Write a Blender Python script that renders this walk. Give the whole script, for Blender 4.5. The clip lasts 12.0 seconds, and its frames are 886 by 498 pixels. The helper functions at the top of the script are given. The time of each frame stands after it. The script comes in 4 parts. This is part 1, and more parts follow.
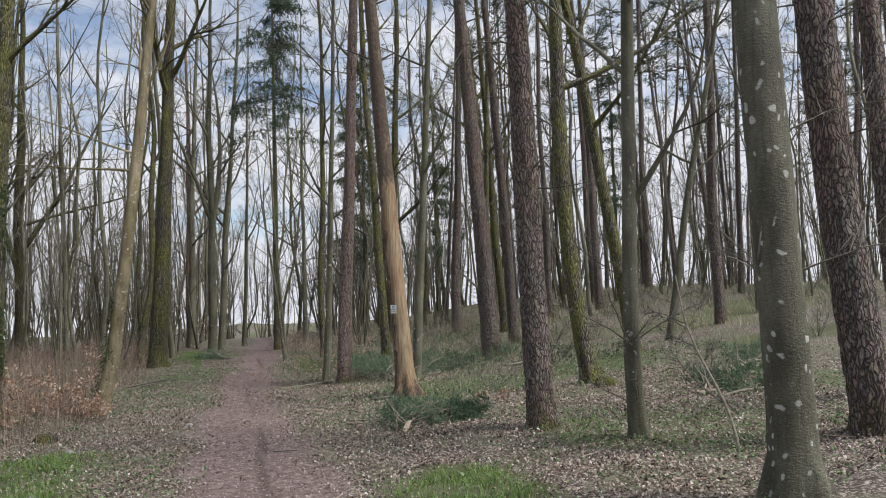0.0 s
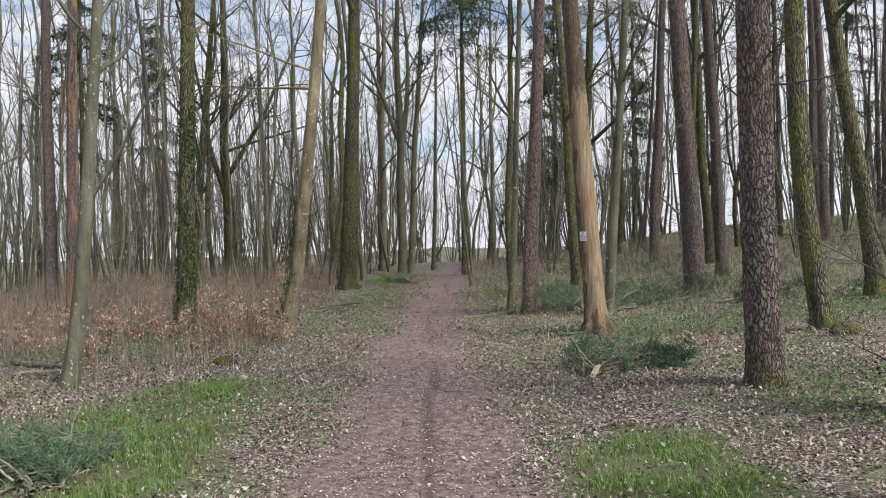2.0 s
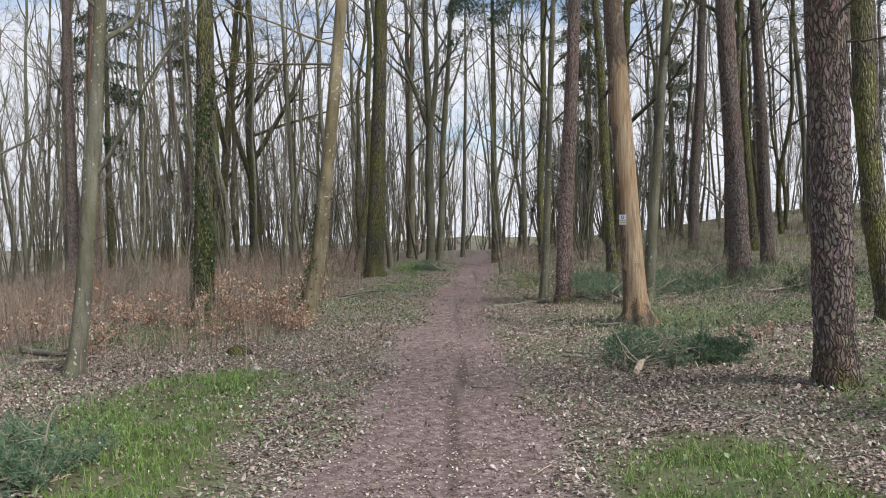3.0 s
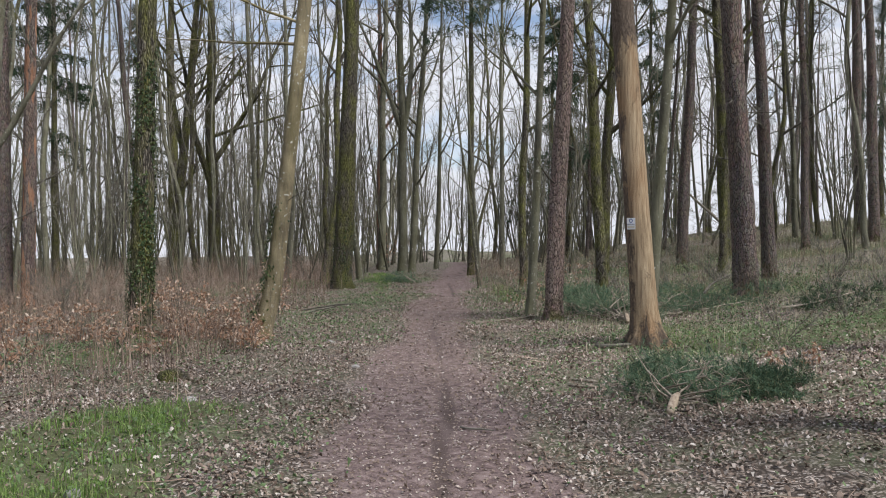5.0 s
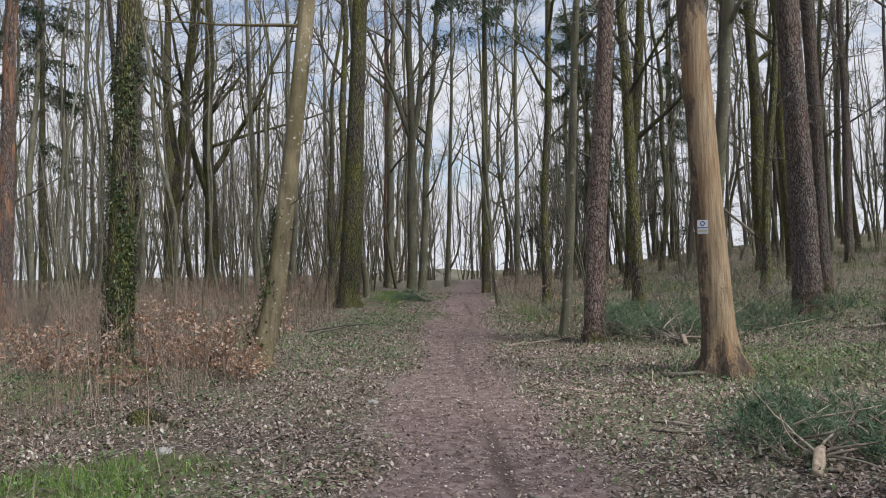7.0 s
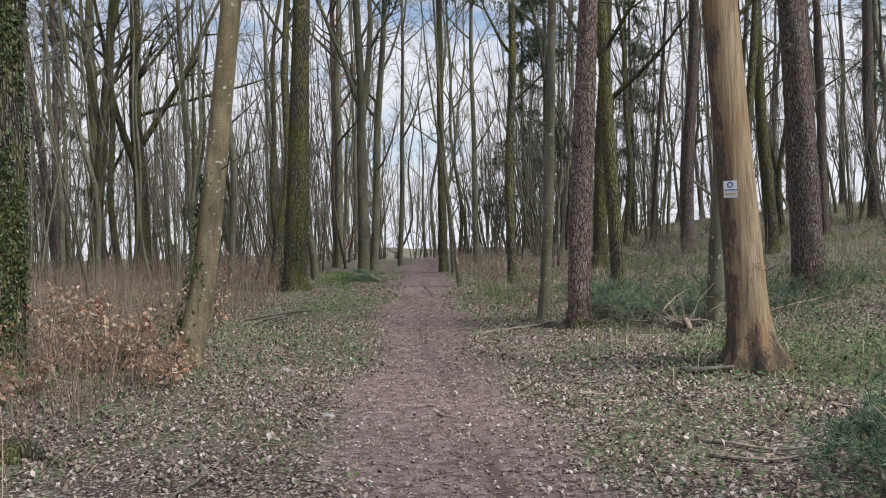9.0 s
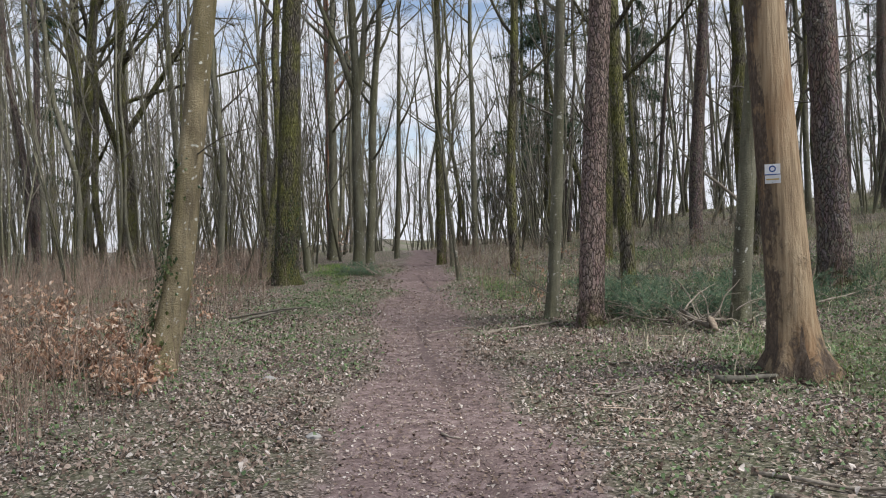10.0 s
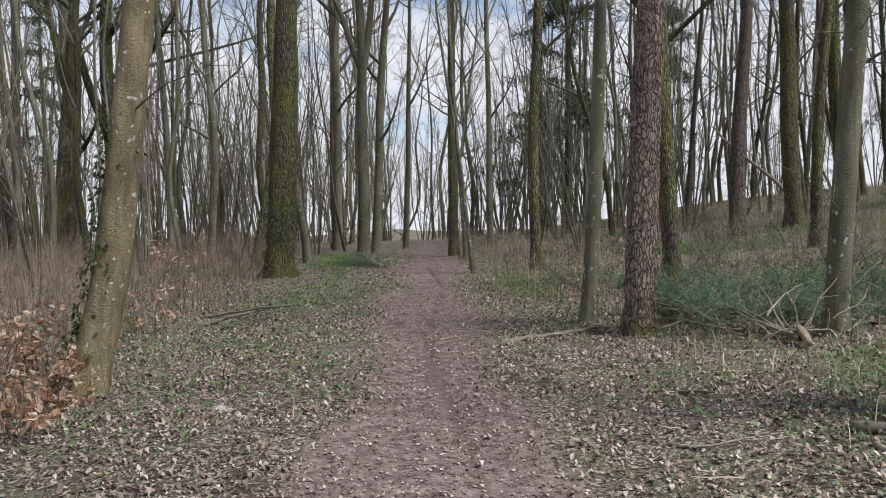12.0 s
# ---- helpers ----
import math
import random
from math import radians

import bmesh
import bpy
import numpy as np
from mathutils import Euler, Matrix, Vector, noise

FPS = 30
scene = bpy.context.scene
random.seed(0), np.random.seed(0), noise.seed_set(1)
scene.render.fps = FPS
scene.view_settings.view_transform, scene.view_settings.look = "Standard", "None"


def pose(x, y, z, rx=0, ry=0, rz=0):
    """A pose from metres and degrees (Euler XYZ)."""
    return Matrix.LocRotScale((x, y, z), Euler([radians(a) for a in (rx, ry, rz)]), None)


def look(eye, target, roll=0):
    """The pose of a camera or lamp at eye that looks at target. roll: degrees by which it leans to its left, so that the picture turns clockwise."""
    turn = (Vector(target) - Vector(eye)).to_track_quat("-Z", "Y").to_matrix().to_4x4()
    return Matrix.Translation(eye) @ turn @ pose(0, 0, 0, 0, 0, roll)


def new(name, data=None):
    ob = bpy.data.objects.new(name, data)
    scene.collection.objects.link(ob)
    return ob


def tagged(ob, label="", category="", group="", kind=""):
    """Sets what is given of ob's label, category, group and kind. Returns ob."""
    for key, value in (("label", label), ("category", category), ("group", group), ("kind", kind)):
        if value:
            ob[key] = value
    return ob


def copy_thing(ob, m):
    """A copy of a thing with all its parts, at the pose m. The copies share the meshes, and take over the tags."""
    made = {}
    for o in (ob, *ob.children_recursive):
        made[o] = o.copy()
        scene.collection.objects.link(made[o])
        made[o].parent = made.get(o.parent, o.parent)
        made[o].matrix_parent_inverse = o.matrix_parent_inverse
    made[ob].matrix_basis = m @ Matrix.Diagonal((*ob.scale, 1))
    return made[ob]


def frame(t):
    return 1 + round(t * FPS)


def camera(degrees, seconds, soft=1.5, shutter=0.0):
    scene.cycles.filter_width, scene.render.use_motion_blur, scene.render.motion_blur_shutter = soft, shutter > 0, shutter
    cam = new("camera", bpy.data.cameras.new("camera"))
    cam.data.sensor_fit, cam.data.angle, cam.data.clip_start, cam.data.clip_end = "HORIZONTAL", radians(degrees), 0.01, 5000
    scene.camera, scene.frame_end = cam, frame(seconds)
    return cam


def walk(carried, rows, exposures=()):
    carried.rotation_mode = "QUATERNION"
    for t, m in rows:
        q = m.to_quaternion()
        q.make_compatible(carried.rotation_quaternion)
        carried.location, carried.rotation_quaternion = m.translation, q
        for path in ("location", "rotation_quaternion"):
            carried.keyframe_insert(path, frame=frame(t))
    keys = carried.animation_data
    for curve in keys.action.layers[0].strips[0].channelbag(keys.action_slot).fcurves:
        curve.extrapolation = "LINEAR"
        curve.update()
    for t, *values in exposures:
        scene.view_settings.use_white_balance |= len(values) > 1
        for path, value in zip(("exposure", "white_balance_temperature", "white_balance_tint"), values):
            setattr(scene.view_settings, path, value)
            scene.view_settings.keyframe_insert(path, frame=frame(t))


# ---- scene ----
cam = camera(60.4, 12.0, soft=1.0)
METRES, EYE, TILT, LEAN, TURN = 11.3, 1.5, 0.0, 0.0, 16.5
ROWS = [
    (0.0, 0.0, 0.0, 0.0, 0.19, 4.41, 2.41),
    (0.5, -0.0001, 0.0394, 0.001, 4.32, 2.5, 2.33),
    (1.0, 0.0046, 0.0751, -0.0022, 10.0, 0.57, 2.13),
    (1.5, 0.0059, 0.1056, -0.0018, 12.86, -0.09, 1.82),
    (2.0, -0.0028, 0.1398, 0.0005, 14.64, -0.67, 1.46),
    (2.5, -0.0106, 0.1777, -0.004, 16.08, -1.38, 1.4),
    (2.7, -0.0142, 0.193, -0.0059, 16.84, -1.48, 1.39),
    (4.3, -0.0594, 0.3184, -0.0132, 16.5, -1.4, 0.78),
    (4.5, -0.0658, 0.3349, -0.0151, 14.85, -0.97, 0.72),
    (5.0, -0.0826, 0.3763, -0.0217, 14.6, -0.45, 0.6),
    (5.5, -0.1034, 0.4138, -0.0267, 14.7, 0.23, 0.58),
    (6.0, -0.1225, 0.4501, -0.0301, 14.63, 0.83, 0.78),
    (6.5, -0.1395, 0.488, -0.0316, 14.68, 1.08, 0.97),
    (7.0, -0.158, 0.5287, -0.0328, 14.75, 0.99, 0.89),
    (9.0, -0.22, 0.686, -0.0368, 10.79, -0.7, 1.58),
    (9.5, -0.2319, 0.7253, -0.0353, 10.69, -1.06, 1.58),
    (10.0, -0.2399, 0.7665, -0.0362, 10.54, -1.35, 1.67),
    (10.5, -0.2491, 0.8095, -0.038, 10.74, -1.42, 1.6),
    (11.0, -0.2551, 0.8542, -0.0406, 11.09, -1.65, 1.26),
    (11.5, -0.2642, 0.9013, -0.0421, 11.19, -1.83, 1.07),
    (12.0, -0.2748, 0.9466, -0.0433, 11.44, -2.04, 1.25),
]
EXPOSURES = [(0.0, 0.04), (2.0, 0.2), (5.0, 0.08), (7.0, 0.0), (9.5, 0.1), (12.0, 0.08)]
walk(cam, [(t, pose(0, 0, EYE, TILT, LEAN, TURN) @ pose(METRES * x, METRES * y, METRES * z, 90 + pitch, roll, yaw)) for t, x, y, z, yaw, pitch, roll in ROWS], EXPOSURES)

# ---- sky and sun: a bright late afternoon with thin broken cloud ----
SUN_HEIGHT, SUN_SIDE = 52.0, 92.0   # degrees above the horizon; degrees clockwise from +y
world = bpy.data.worlds.new("sky")
scene.world = world
world.use_nodes = True
wn, wl = world.node_tree.nodes, world.node_tree.links
wn.clear()
w_out = wn.new("ShaderNodeOutputWorld")
w_bg = wn.new("ShaderNodeBackground")
w_sky = wn.new("ShaderNodeTexSky")
w_sky.sky_type, w_sky.sun_disc = "NISHITA", False
w_sky.sun_elevation, w_sky.sun_rotation = radians(SUN_HEIGHT), radians(SUN_SIDE)
w_sky.air_density, w_sky.dust_density, w_sky.ozone_density = 1.0, 0.6, 2.6
w_co = wn.new("ShaderNodeTexCoord")
w_map = wn.new("ShaderNodeMapping")
w_map.inputs["Scale"].default_value = (1.0, 1.0, 3.2)
w_noise = wn.new("ShaderNodeTexNoise")
w_noise.inputs["Scale"].default_value, w_noise.inputs["Detail"].default_value, w_noise.inputs["Roughness"].default_value = 4.2, 7.0, 0.6
w_ramp = wn.new("ShaderNodeValToRGB")
w_ramp.color_ramp.elements[0].position, w_ramp.color_ramp.elements[1].position = 0.40, 0.60
w_ramp.color_ramp.elements[0].color = (0.16, 0.16, 0.16, 1)
# the haze thickens towards the horizon
w_sep = wn.new("ShaderNodeSeparateXYZ")
w_haze = wn.new("ShaderNodeMapRange")
w_haze.inputs["From Min"].default_value, w_haze.inputs["From Max"].default_value = 0.0, 0.42
w_haze.inputs["To Min"].default_value, w_haze.inputs["To Max"].default_value = 0.26, -0.03
w_add = wn.new("ShaderNodeMath")
w_mix = wn.new("ShaderNodeMix")
w_mix.data_type = "RGBA"
w_mix.inputs[7].default_value = (5.75, 5.9, 6.4, 1)
wl.new(w_co.outputs["Generated"], w_map.inputs["Vector"])
wl.new(w_map.outputs["Vector"], w_noise.inputs["Vector"])
wl.new(w_co.outputs["Generated"], w_sep.inputs[0])
wl.new(w_sep.outputs["Z"], w_haze.inputs["Value"])
wl.new(w_noise.outputs["Fac"], w_add.inputs[0])
wl.new(w_haze.outputs["Result"], w_add.inputs[1])
wl.new(w_add.outputs[0], w_ramp.inputs["Fac"])
wl.new(w_ramp.outputs["Color"], w_mix.inputs[0])
wl.new(w_sky.outputs["Color"], w_mix.inputs[6])
wl.new(w_mix.outputs[2], w_bg.inputs["Color"])
wl.new(w_bg.outputs["Background"], w_out.inputs["Surface"])
w_bg.inputs["Strength"].default_value = 0.135
sun_data = bpy.data.lights.new("sun", "SUN")
sun_data.energy, sun_data.angle, sun_data.color = 5.0, radians(20), (1.0, 0.972, 0.945)
sun = new("sun", sun_data)
sun.matrix_world = look((math.sin(radians(SUN_SIDE)) * 60, math.cos(radians(SUN_SIDE)) * 60, math.tan(radians(SUN_HEIGHT)) * 60), (0, 0, 0))


# ---- materials ----
class Nodes:
    """Short hand for building one node material."""

    def __init__(self, name, rough=0.9):
        self.m = bpy.data.materials.new(name)
        self.m.use_nodes = True
        self.t = self.m.node_tree
        self.b = self.t.nodes["Principled BSDF"]
        self.b.inputs["Roughness"].default_value = rough
        self.b.inputs["Specular IOR Level"].default_value = 0.25

    def node(self, kind, **props):
        n = self.t.nodes.new(kind)
        for k, v in props.items():
            n.inputs[k.replace("_", " ")].default_value = v
        return n

    def link(self, a, b):
        self.t.links.new(a, b)

    def coords(self, scale, which="Object", warp=0.0):
        out = self.node("ShaderNodeTexCoord").outputs[which]
        if warp:
            n = self.node("ShaderNodeTexNoise", Scale=3.0, Detail=3.0)
            self.link(out, n.inputs["Vector"])
            mix = self.t.nodes.new("ShaderNodeMix")
            mix.data_type, mix.blend_type = "RGBA", "ADD"
            mix.inputs[0].default_value = warp
            self.link(out, mix.inputs[6]), self.link(n.outputs["Color"], mix.inputs[7])
            out = mix.outputs[2]
        mp = self.node("ShaderNodeMapping", Scale=scale)
        self.link(out, mp.inputs["Vector"])
        return mp.outputs["Vector"]

    def noise(self, vec, scale, detail=4.0, rough=0.55):
        n = self.node("ShaderNodeTexNoise", Scale=scale, Detail=detail, Roughness=rough)
        self.link(vec, n.inputs["Vector"])
        return n.outputs["Fac"]

    def cells(self, vec, scale, feature="F1"):
        n = self.t.nodes.new("ShaderNodeTexVoronoi")
        n.feature = feature
        n.inputs["Scale"].default_value = scale
        self.link(vec, n.inputs["Vector"])
        return n

    def ramp(self, fac, stops):
        n = self.t.nodes.new("ShaderNodeValToRGB")
        e = n.color_ramp.elements
        while len(e) < len(stops):
            e.new(0.5)
        for el, (p, c) in zip(e, stops):
            el.position, el.color = p, (*c, 1) if len(c) == 3 else c
        self.link(fac, n.inputs["Fac"])
        return n.outputs["Color"]

    def mask(self, fac, a, b):
        n = self.node("ShaderNodeMapRange")
        n.inputs["From Min"].default_value, n.inputs["From Max"].default_value = a, b
        self.link(fac, n.inputs["Value"])
        return n.outputs["Result"]

    def math(self, op, a, b):
        n = self.t.nodes.new("ShaderNodeMath")
        n.operation = op
        for i, v in enumerate((a, b)):
            if isinstance(v, (int, float)):
                n.inputs[i].default_value = v
            else:
                self.link(v, n.inputs[i])
        return n.outputs[0]

    def mix(self, fac, a, b, blend="MIX"):
        n = self.t.nodes.new("ShaderNodeMix")
        n.data_type, n.blend_type = "RGBA", blend
        for i, v in ((0, fac), (6, a), (7, b)):
            if isinstance(v, (int, float)):
                n.inputs[i].default_value = v
            elif isinstance(v, tuple):
                n.inputs[i].default_value = (*v, 1)
            else:
                self.link(v, n.inputs[i])
        return n.outputs[2]

    def vary(self, colour, low=0.75, high=1.2, island=False):
        """Lighter and darker from object to object, or from piece to piece."""
        if island:
            r = self.node("ShaderNodeNewGeometry").outputs["Random Per Island"]
        else:
            r = self.node("ShaderNodeObjectInfo").outputs["Random"]
        n = self.node("ShaderNodeMapRange")
        n.inputs["To Min"].default_value, n.inputs["To Max"].default_value = low, high
        self.link(r, n.inputs["Value"])
        hs = self.node("ShaderNodeHueSaturation")
        self.link(n.outputs["Result"], hs.inputs["Value"])
        self.link(colour, hs.inputs["Color"])
        return hs.outputs["Color"]

    def height(self, scale=1.0):
        """Metres above the thing's base."""
        sp = self.node("ShaderNodeSeparateXYZ")
        self.link(self.node("ShaderNodeTexCoord").outputs["Object"], sp.inputs[0])
        return self.math("MULTIPLY", sp.outputs["Z"], scale)

    def finish(self, colour, bump=None, strength=0.5, distance=0.02):
        self.link(colour, self.b.inputs["Base Color"])
        if bump is not None:
            n = self.node("ShaderNodeBump", Strength=strength, Distance=distance)
            self.link(bump, n.inputs["Height"])
            self.link(n.outputs["Normal"], self.b.inputs["Normal"])
        return self.m


def pine_bark(name="pine_bark", red=0.0, torn=False):
    k = Nodes(name, 0.92)
    v = k.coords((1.0, 1.0, 0.23), warp=0.22)
    edge = k.cells(v, 27.0, "DISTANCE_TO_EDGE").outputs["Distance"]
    cell = k.cells(v, 27.0).outputs["Color"]
    fine = k.noise(k.coords((1, 1, 0.5)), 70.0, 5.0)
    big = k.noise(k.coords((1, 1, 0.4)), 1.6, 3.0)
    edge = k.math("ADD", edge, k.math("MULTIPLY", k.math("SUBTRACT", fine, 0.5), 0.22))
    plate = k.ramp(fine, [(0.25, (0.085, 0.07, 0.063)), (0.5, (0.185, 0.155, 0.14)), (0.75, (0.34, 0.285, 0.255))])
    plate = k.mix(k.math("MULTIPLY", k.mask(big, 0.45, 0.7), 0.7), plate, (0.24, 0.15, 0.115))
    plate = k.mix(0.14, plate, cell, "SOFT_LIGHT")
    plate = k.mix(k.math("MULTIPLY", k.mask(edge, 0.10, 0.35), 0.25), plate, (0.33, 0.28, 0.25))
    plate = k.mix(red, plate, k.ramp(fine, [(0.3, (0.20, 0.135, 0.112)), (0.7, (0.50, 0.37, 0.315))]))
    col = k.mix(k.mask(edge, -0.02, 0.14), (0.055, 0.043, 0.037), plate)
    low = k.math("MULTIPLY", k.mask(k.height(), 0.55, 0.0), k.mask(k.noise(k.coords((1, 1, 1)), 6.0), 0.42, 0.6))
    col = k.mix(low, col, (0.085, 0.085, 0.03))
    if torn:
        strip = k.noise(k.coords((1, 1, 0.12)), 7.0, 5.0, 0.6)
        wood = k.ramp(k.noise(k.coords((1, 1, 0.06)), 40.0, 5.0), [(0.3, (0.28, 0.13, 0.075)), (0.6, (0.48, 0.27, 0.17)), (0.8, (0.62, 0.42, 0.30))])
        col = k.mix(k.mask(strip, 0.5, 0.56), col, wood)
    relief = k.math("ADD", k.math("MULTIPLY", k.mask(edge, 0.0, 0.2), 1.0), k.math("MULTIPLY", fine, 0.35))
    return k.finish(k.vary(col, 0.8, 1.2), relief, 1.0, 0.035)


def smooth_bark(name="smooth_bark", tone=1.0, spots_from=0.46, moss=0.6, warm=0.0, spot_scale=13.0):
    k = Nodes(name, 0.8)
    v = k.coords((1, 1, 0.35))
    big = k.noise(v, 3.5, 5.0, 0.6)
    fine = k.noise(k.coords((1, 1, 2.2)), 28.0, 5.0)
    col = k.ramp(big, [(0.32, (0.085, 0.08, 0.062)), (0.5, (0.175, 0.168, 0.128)), (0.66, (0.28, 0.27, 0.215))])
    col = k.mix(k.math("MULTIPLY", k.mask(fine, 0.35, 0.7), 0.4), col, (0.075, 0.068, 0.055))
    alga = k.noise(k.coords((1, 1, 0.2)), 2.0, 3.0)
    col = k.mix(k.math("MULTIPLY", k.mask(alga, 0.42, 0.66), moss), col, (0.105, 0.105, 0.045))
    col = k.mix(1.0, col, (tone * 0.97, tone * (0.98 - warm * 0.5), tone * (0.93 - warm)), "MULTIPLY")
    spots = k.cells(k.coords((1, 1, 0.8), warp=0.35), spot_scale)
    size = k.math("MULTIPLY", k.noise(k.coords((1, 1, 1)), 5.0), 0.42)
    spot = k.math("MULTIPLY", k.mask(k.math("SUBTRACT", spots.outputs["Distance"], size), 0.02, -0.05), k.mask(k.noise(k.coords((1, 1, 1)), 3.0), spots_from, spots_from + 0.08))
    col = k.mix(spot, col, (0.50, 0.50, 0.45))
    streak = k.noise(k.coords((1, 1, 0.08)), 30.0, 4.0, 0.6)
    col = k.mix(k.math("MULTIPLY", k.mask(streak, 0.52, 0.7), 0.5), col, (0.05, 0.045, 0.036))
    flecks = k.noise(k.coords((1, 1, 0.8)), 60.0, 4.0, 0.7)
    col = k.mix(k.math("MULTIPLY", k.mask(flecks, 0.56, 0.7), 0.55), col, (0.29, 0.275, 0.21))
    relief = k.math("ADD", k.math("ADD", fine, flecks), k.math("MULTIPLY", big, 1.5))
    return k.finish(k.vary(col, 0.75, 1.2), relief, 0.7, 0.018)


def mossy_bark():
    k = Nodes("mossy_bark", 0.95)
    v = k.coords((1, 1, 0.16), warp=0.06)
    ridge = k.cells(v, 30.0, "DISTANCE_TO_EDGE").outputs["Distance"]
    fine = k.noise(k.coords((1, 1, 0.4)), 55.0, 5.0)
    col = k.ramp(fine, [(0.32, (0.062, 0.055, 0.044)), (0.5, (0.145, 0.13, 0.105)), (0.7, (0.27, 0.245, 0.205))])
    col = k.mix(k.mask(ridge, 0.0, 0.16), (0.035, 0.028, 0.022), col)
    moss = k.noise(k.coords((1, 1, 0.45)), 3.2, 6.0, 0.65)
    col = k.mix(k.math("MULTIPLY", k.mask(moss, 0.40, 0.6), 0.82), col, k.ramp(fine, [(0.35, (0.065, 0.072, 0.02)), (0.65, (0.25, 0.25, 0.07))]))
    relief = k.math("ADD", k.mask(ridge, 0.0, 0.25), k.math("MULTIPLY", fine, 0.5))
    return k.finish(k.vary(col, 0.75, 1.2), relief, 1.0, 0.035)


def bare_wood():
    k = Nodes("bare_wood", 0.75)
    grain = k.noise(k.coords((1, 1, 0.045)), 34.0, 6.0, 0.6)
    big = k.noise(k.coords((1, 1, 0.35)), 2.6, 4.0)
    col = k.ramp(grain, [(0.3, (0.18, 0.128, 0.08)), (0.52, (0.36, 0.27, 0.17)), (0.75, (0.50, 0.40, 0.27))])
    col = k.mix(k.math("MULTIPLY", k.mask(big, 0.46, 0.68), 0.7), col, (0.24, 0.13, 0.06))
    bark = k.noise(k.coords((1, 1, 0.4), warp=0.3), 5.5, 6.0, 0.7)
    base = k.math("ADD", bark, k.math("MULTIPLY", k.mask(k.height(), 0.9, 0.0), 0.16))
    top = k.math("ADD", base, k.math("MULTIPLY", k.mask(k.height(), 4.2, 4.7), 0.3))
    # more old bark towards -x, its dark colour also painting in the shaded side
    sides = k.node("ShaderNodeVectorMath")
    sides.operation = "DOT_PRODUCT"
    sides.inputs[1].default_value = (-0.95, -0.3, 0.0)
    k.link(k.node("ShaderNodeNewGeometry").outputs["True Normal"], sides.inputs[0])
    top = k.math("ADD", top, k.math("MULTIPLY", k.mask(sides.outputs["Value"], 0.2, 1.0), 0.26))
    flake = k.noise(k.coords((1, 1, 0.4)), 42.0, 6.0, 0.7)
    bark_and_shade = k.ramp(flake, [(0.3, (0.045, 0.033, 0.026)), (0.5, (0.105, 0.078, 0.058)), (0.72, (0.21, 0.165, 0.125))])
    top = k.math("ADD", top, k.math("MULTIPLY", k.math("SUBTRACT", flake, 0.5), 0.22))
    col = k.mix(k.mask(top, 0.62, 0.72), col, bark_and_shade)
    return k.finish(col, k.math("ADD", k.math("ADD", grain, flake), k.mask(top, 0.58, 0.72)), 0.8, 0.02)


def plain(name, stops, scale=9.0, rough=0.9, island=False, low=0.75, high=1.25, bump=0.3, stretch=(1, 1, 1)):
    k = Nodes(name, rough)
    n = k.noise(k.coords(stretch), scale, 5.0)
    return k.finish(k.vary(k.ramp(n, stops), low, high, island), n, bump, 0.006)


def leaf_mix(name, colours, rough=0.75, translucent=0.0):
    """Each leaf takes its own tone out of the range."""
    k = Nodes(name, rough)
    r = k.node("ShaderNodeNewGeometry").outputs["Random Per Island"]
    n = k.noise(k.coords((1, 1, 1)), 60.0, 3.0)
    col = k.ramp(r, colours)
    col = k.mix(k.math("MULTIPLY", k.mask(n, 0.4, 0.75), 0.35), col, (0.10, 0.06, 0.035), "MULTIPLY")
    if translucent:
        tr = k.node("ShaderNodeBsdfTranslucent")
        k.link(col, tr.inputs["Color"])
        mx = k.node("ShaderNodeMixShader", Fac=translucent)
        k.link(k.b.outputs["BSDF"], mx.inputs[1]), k.link(tr.outputs["BSDF"], mx.inputs[2])
        k.link(mx.outputs["Shader"], k.t.nodes["Material Output"].inputs["Surface"])
    return k.finish(col)


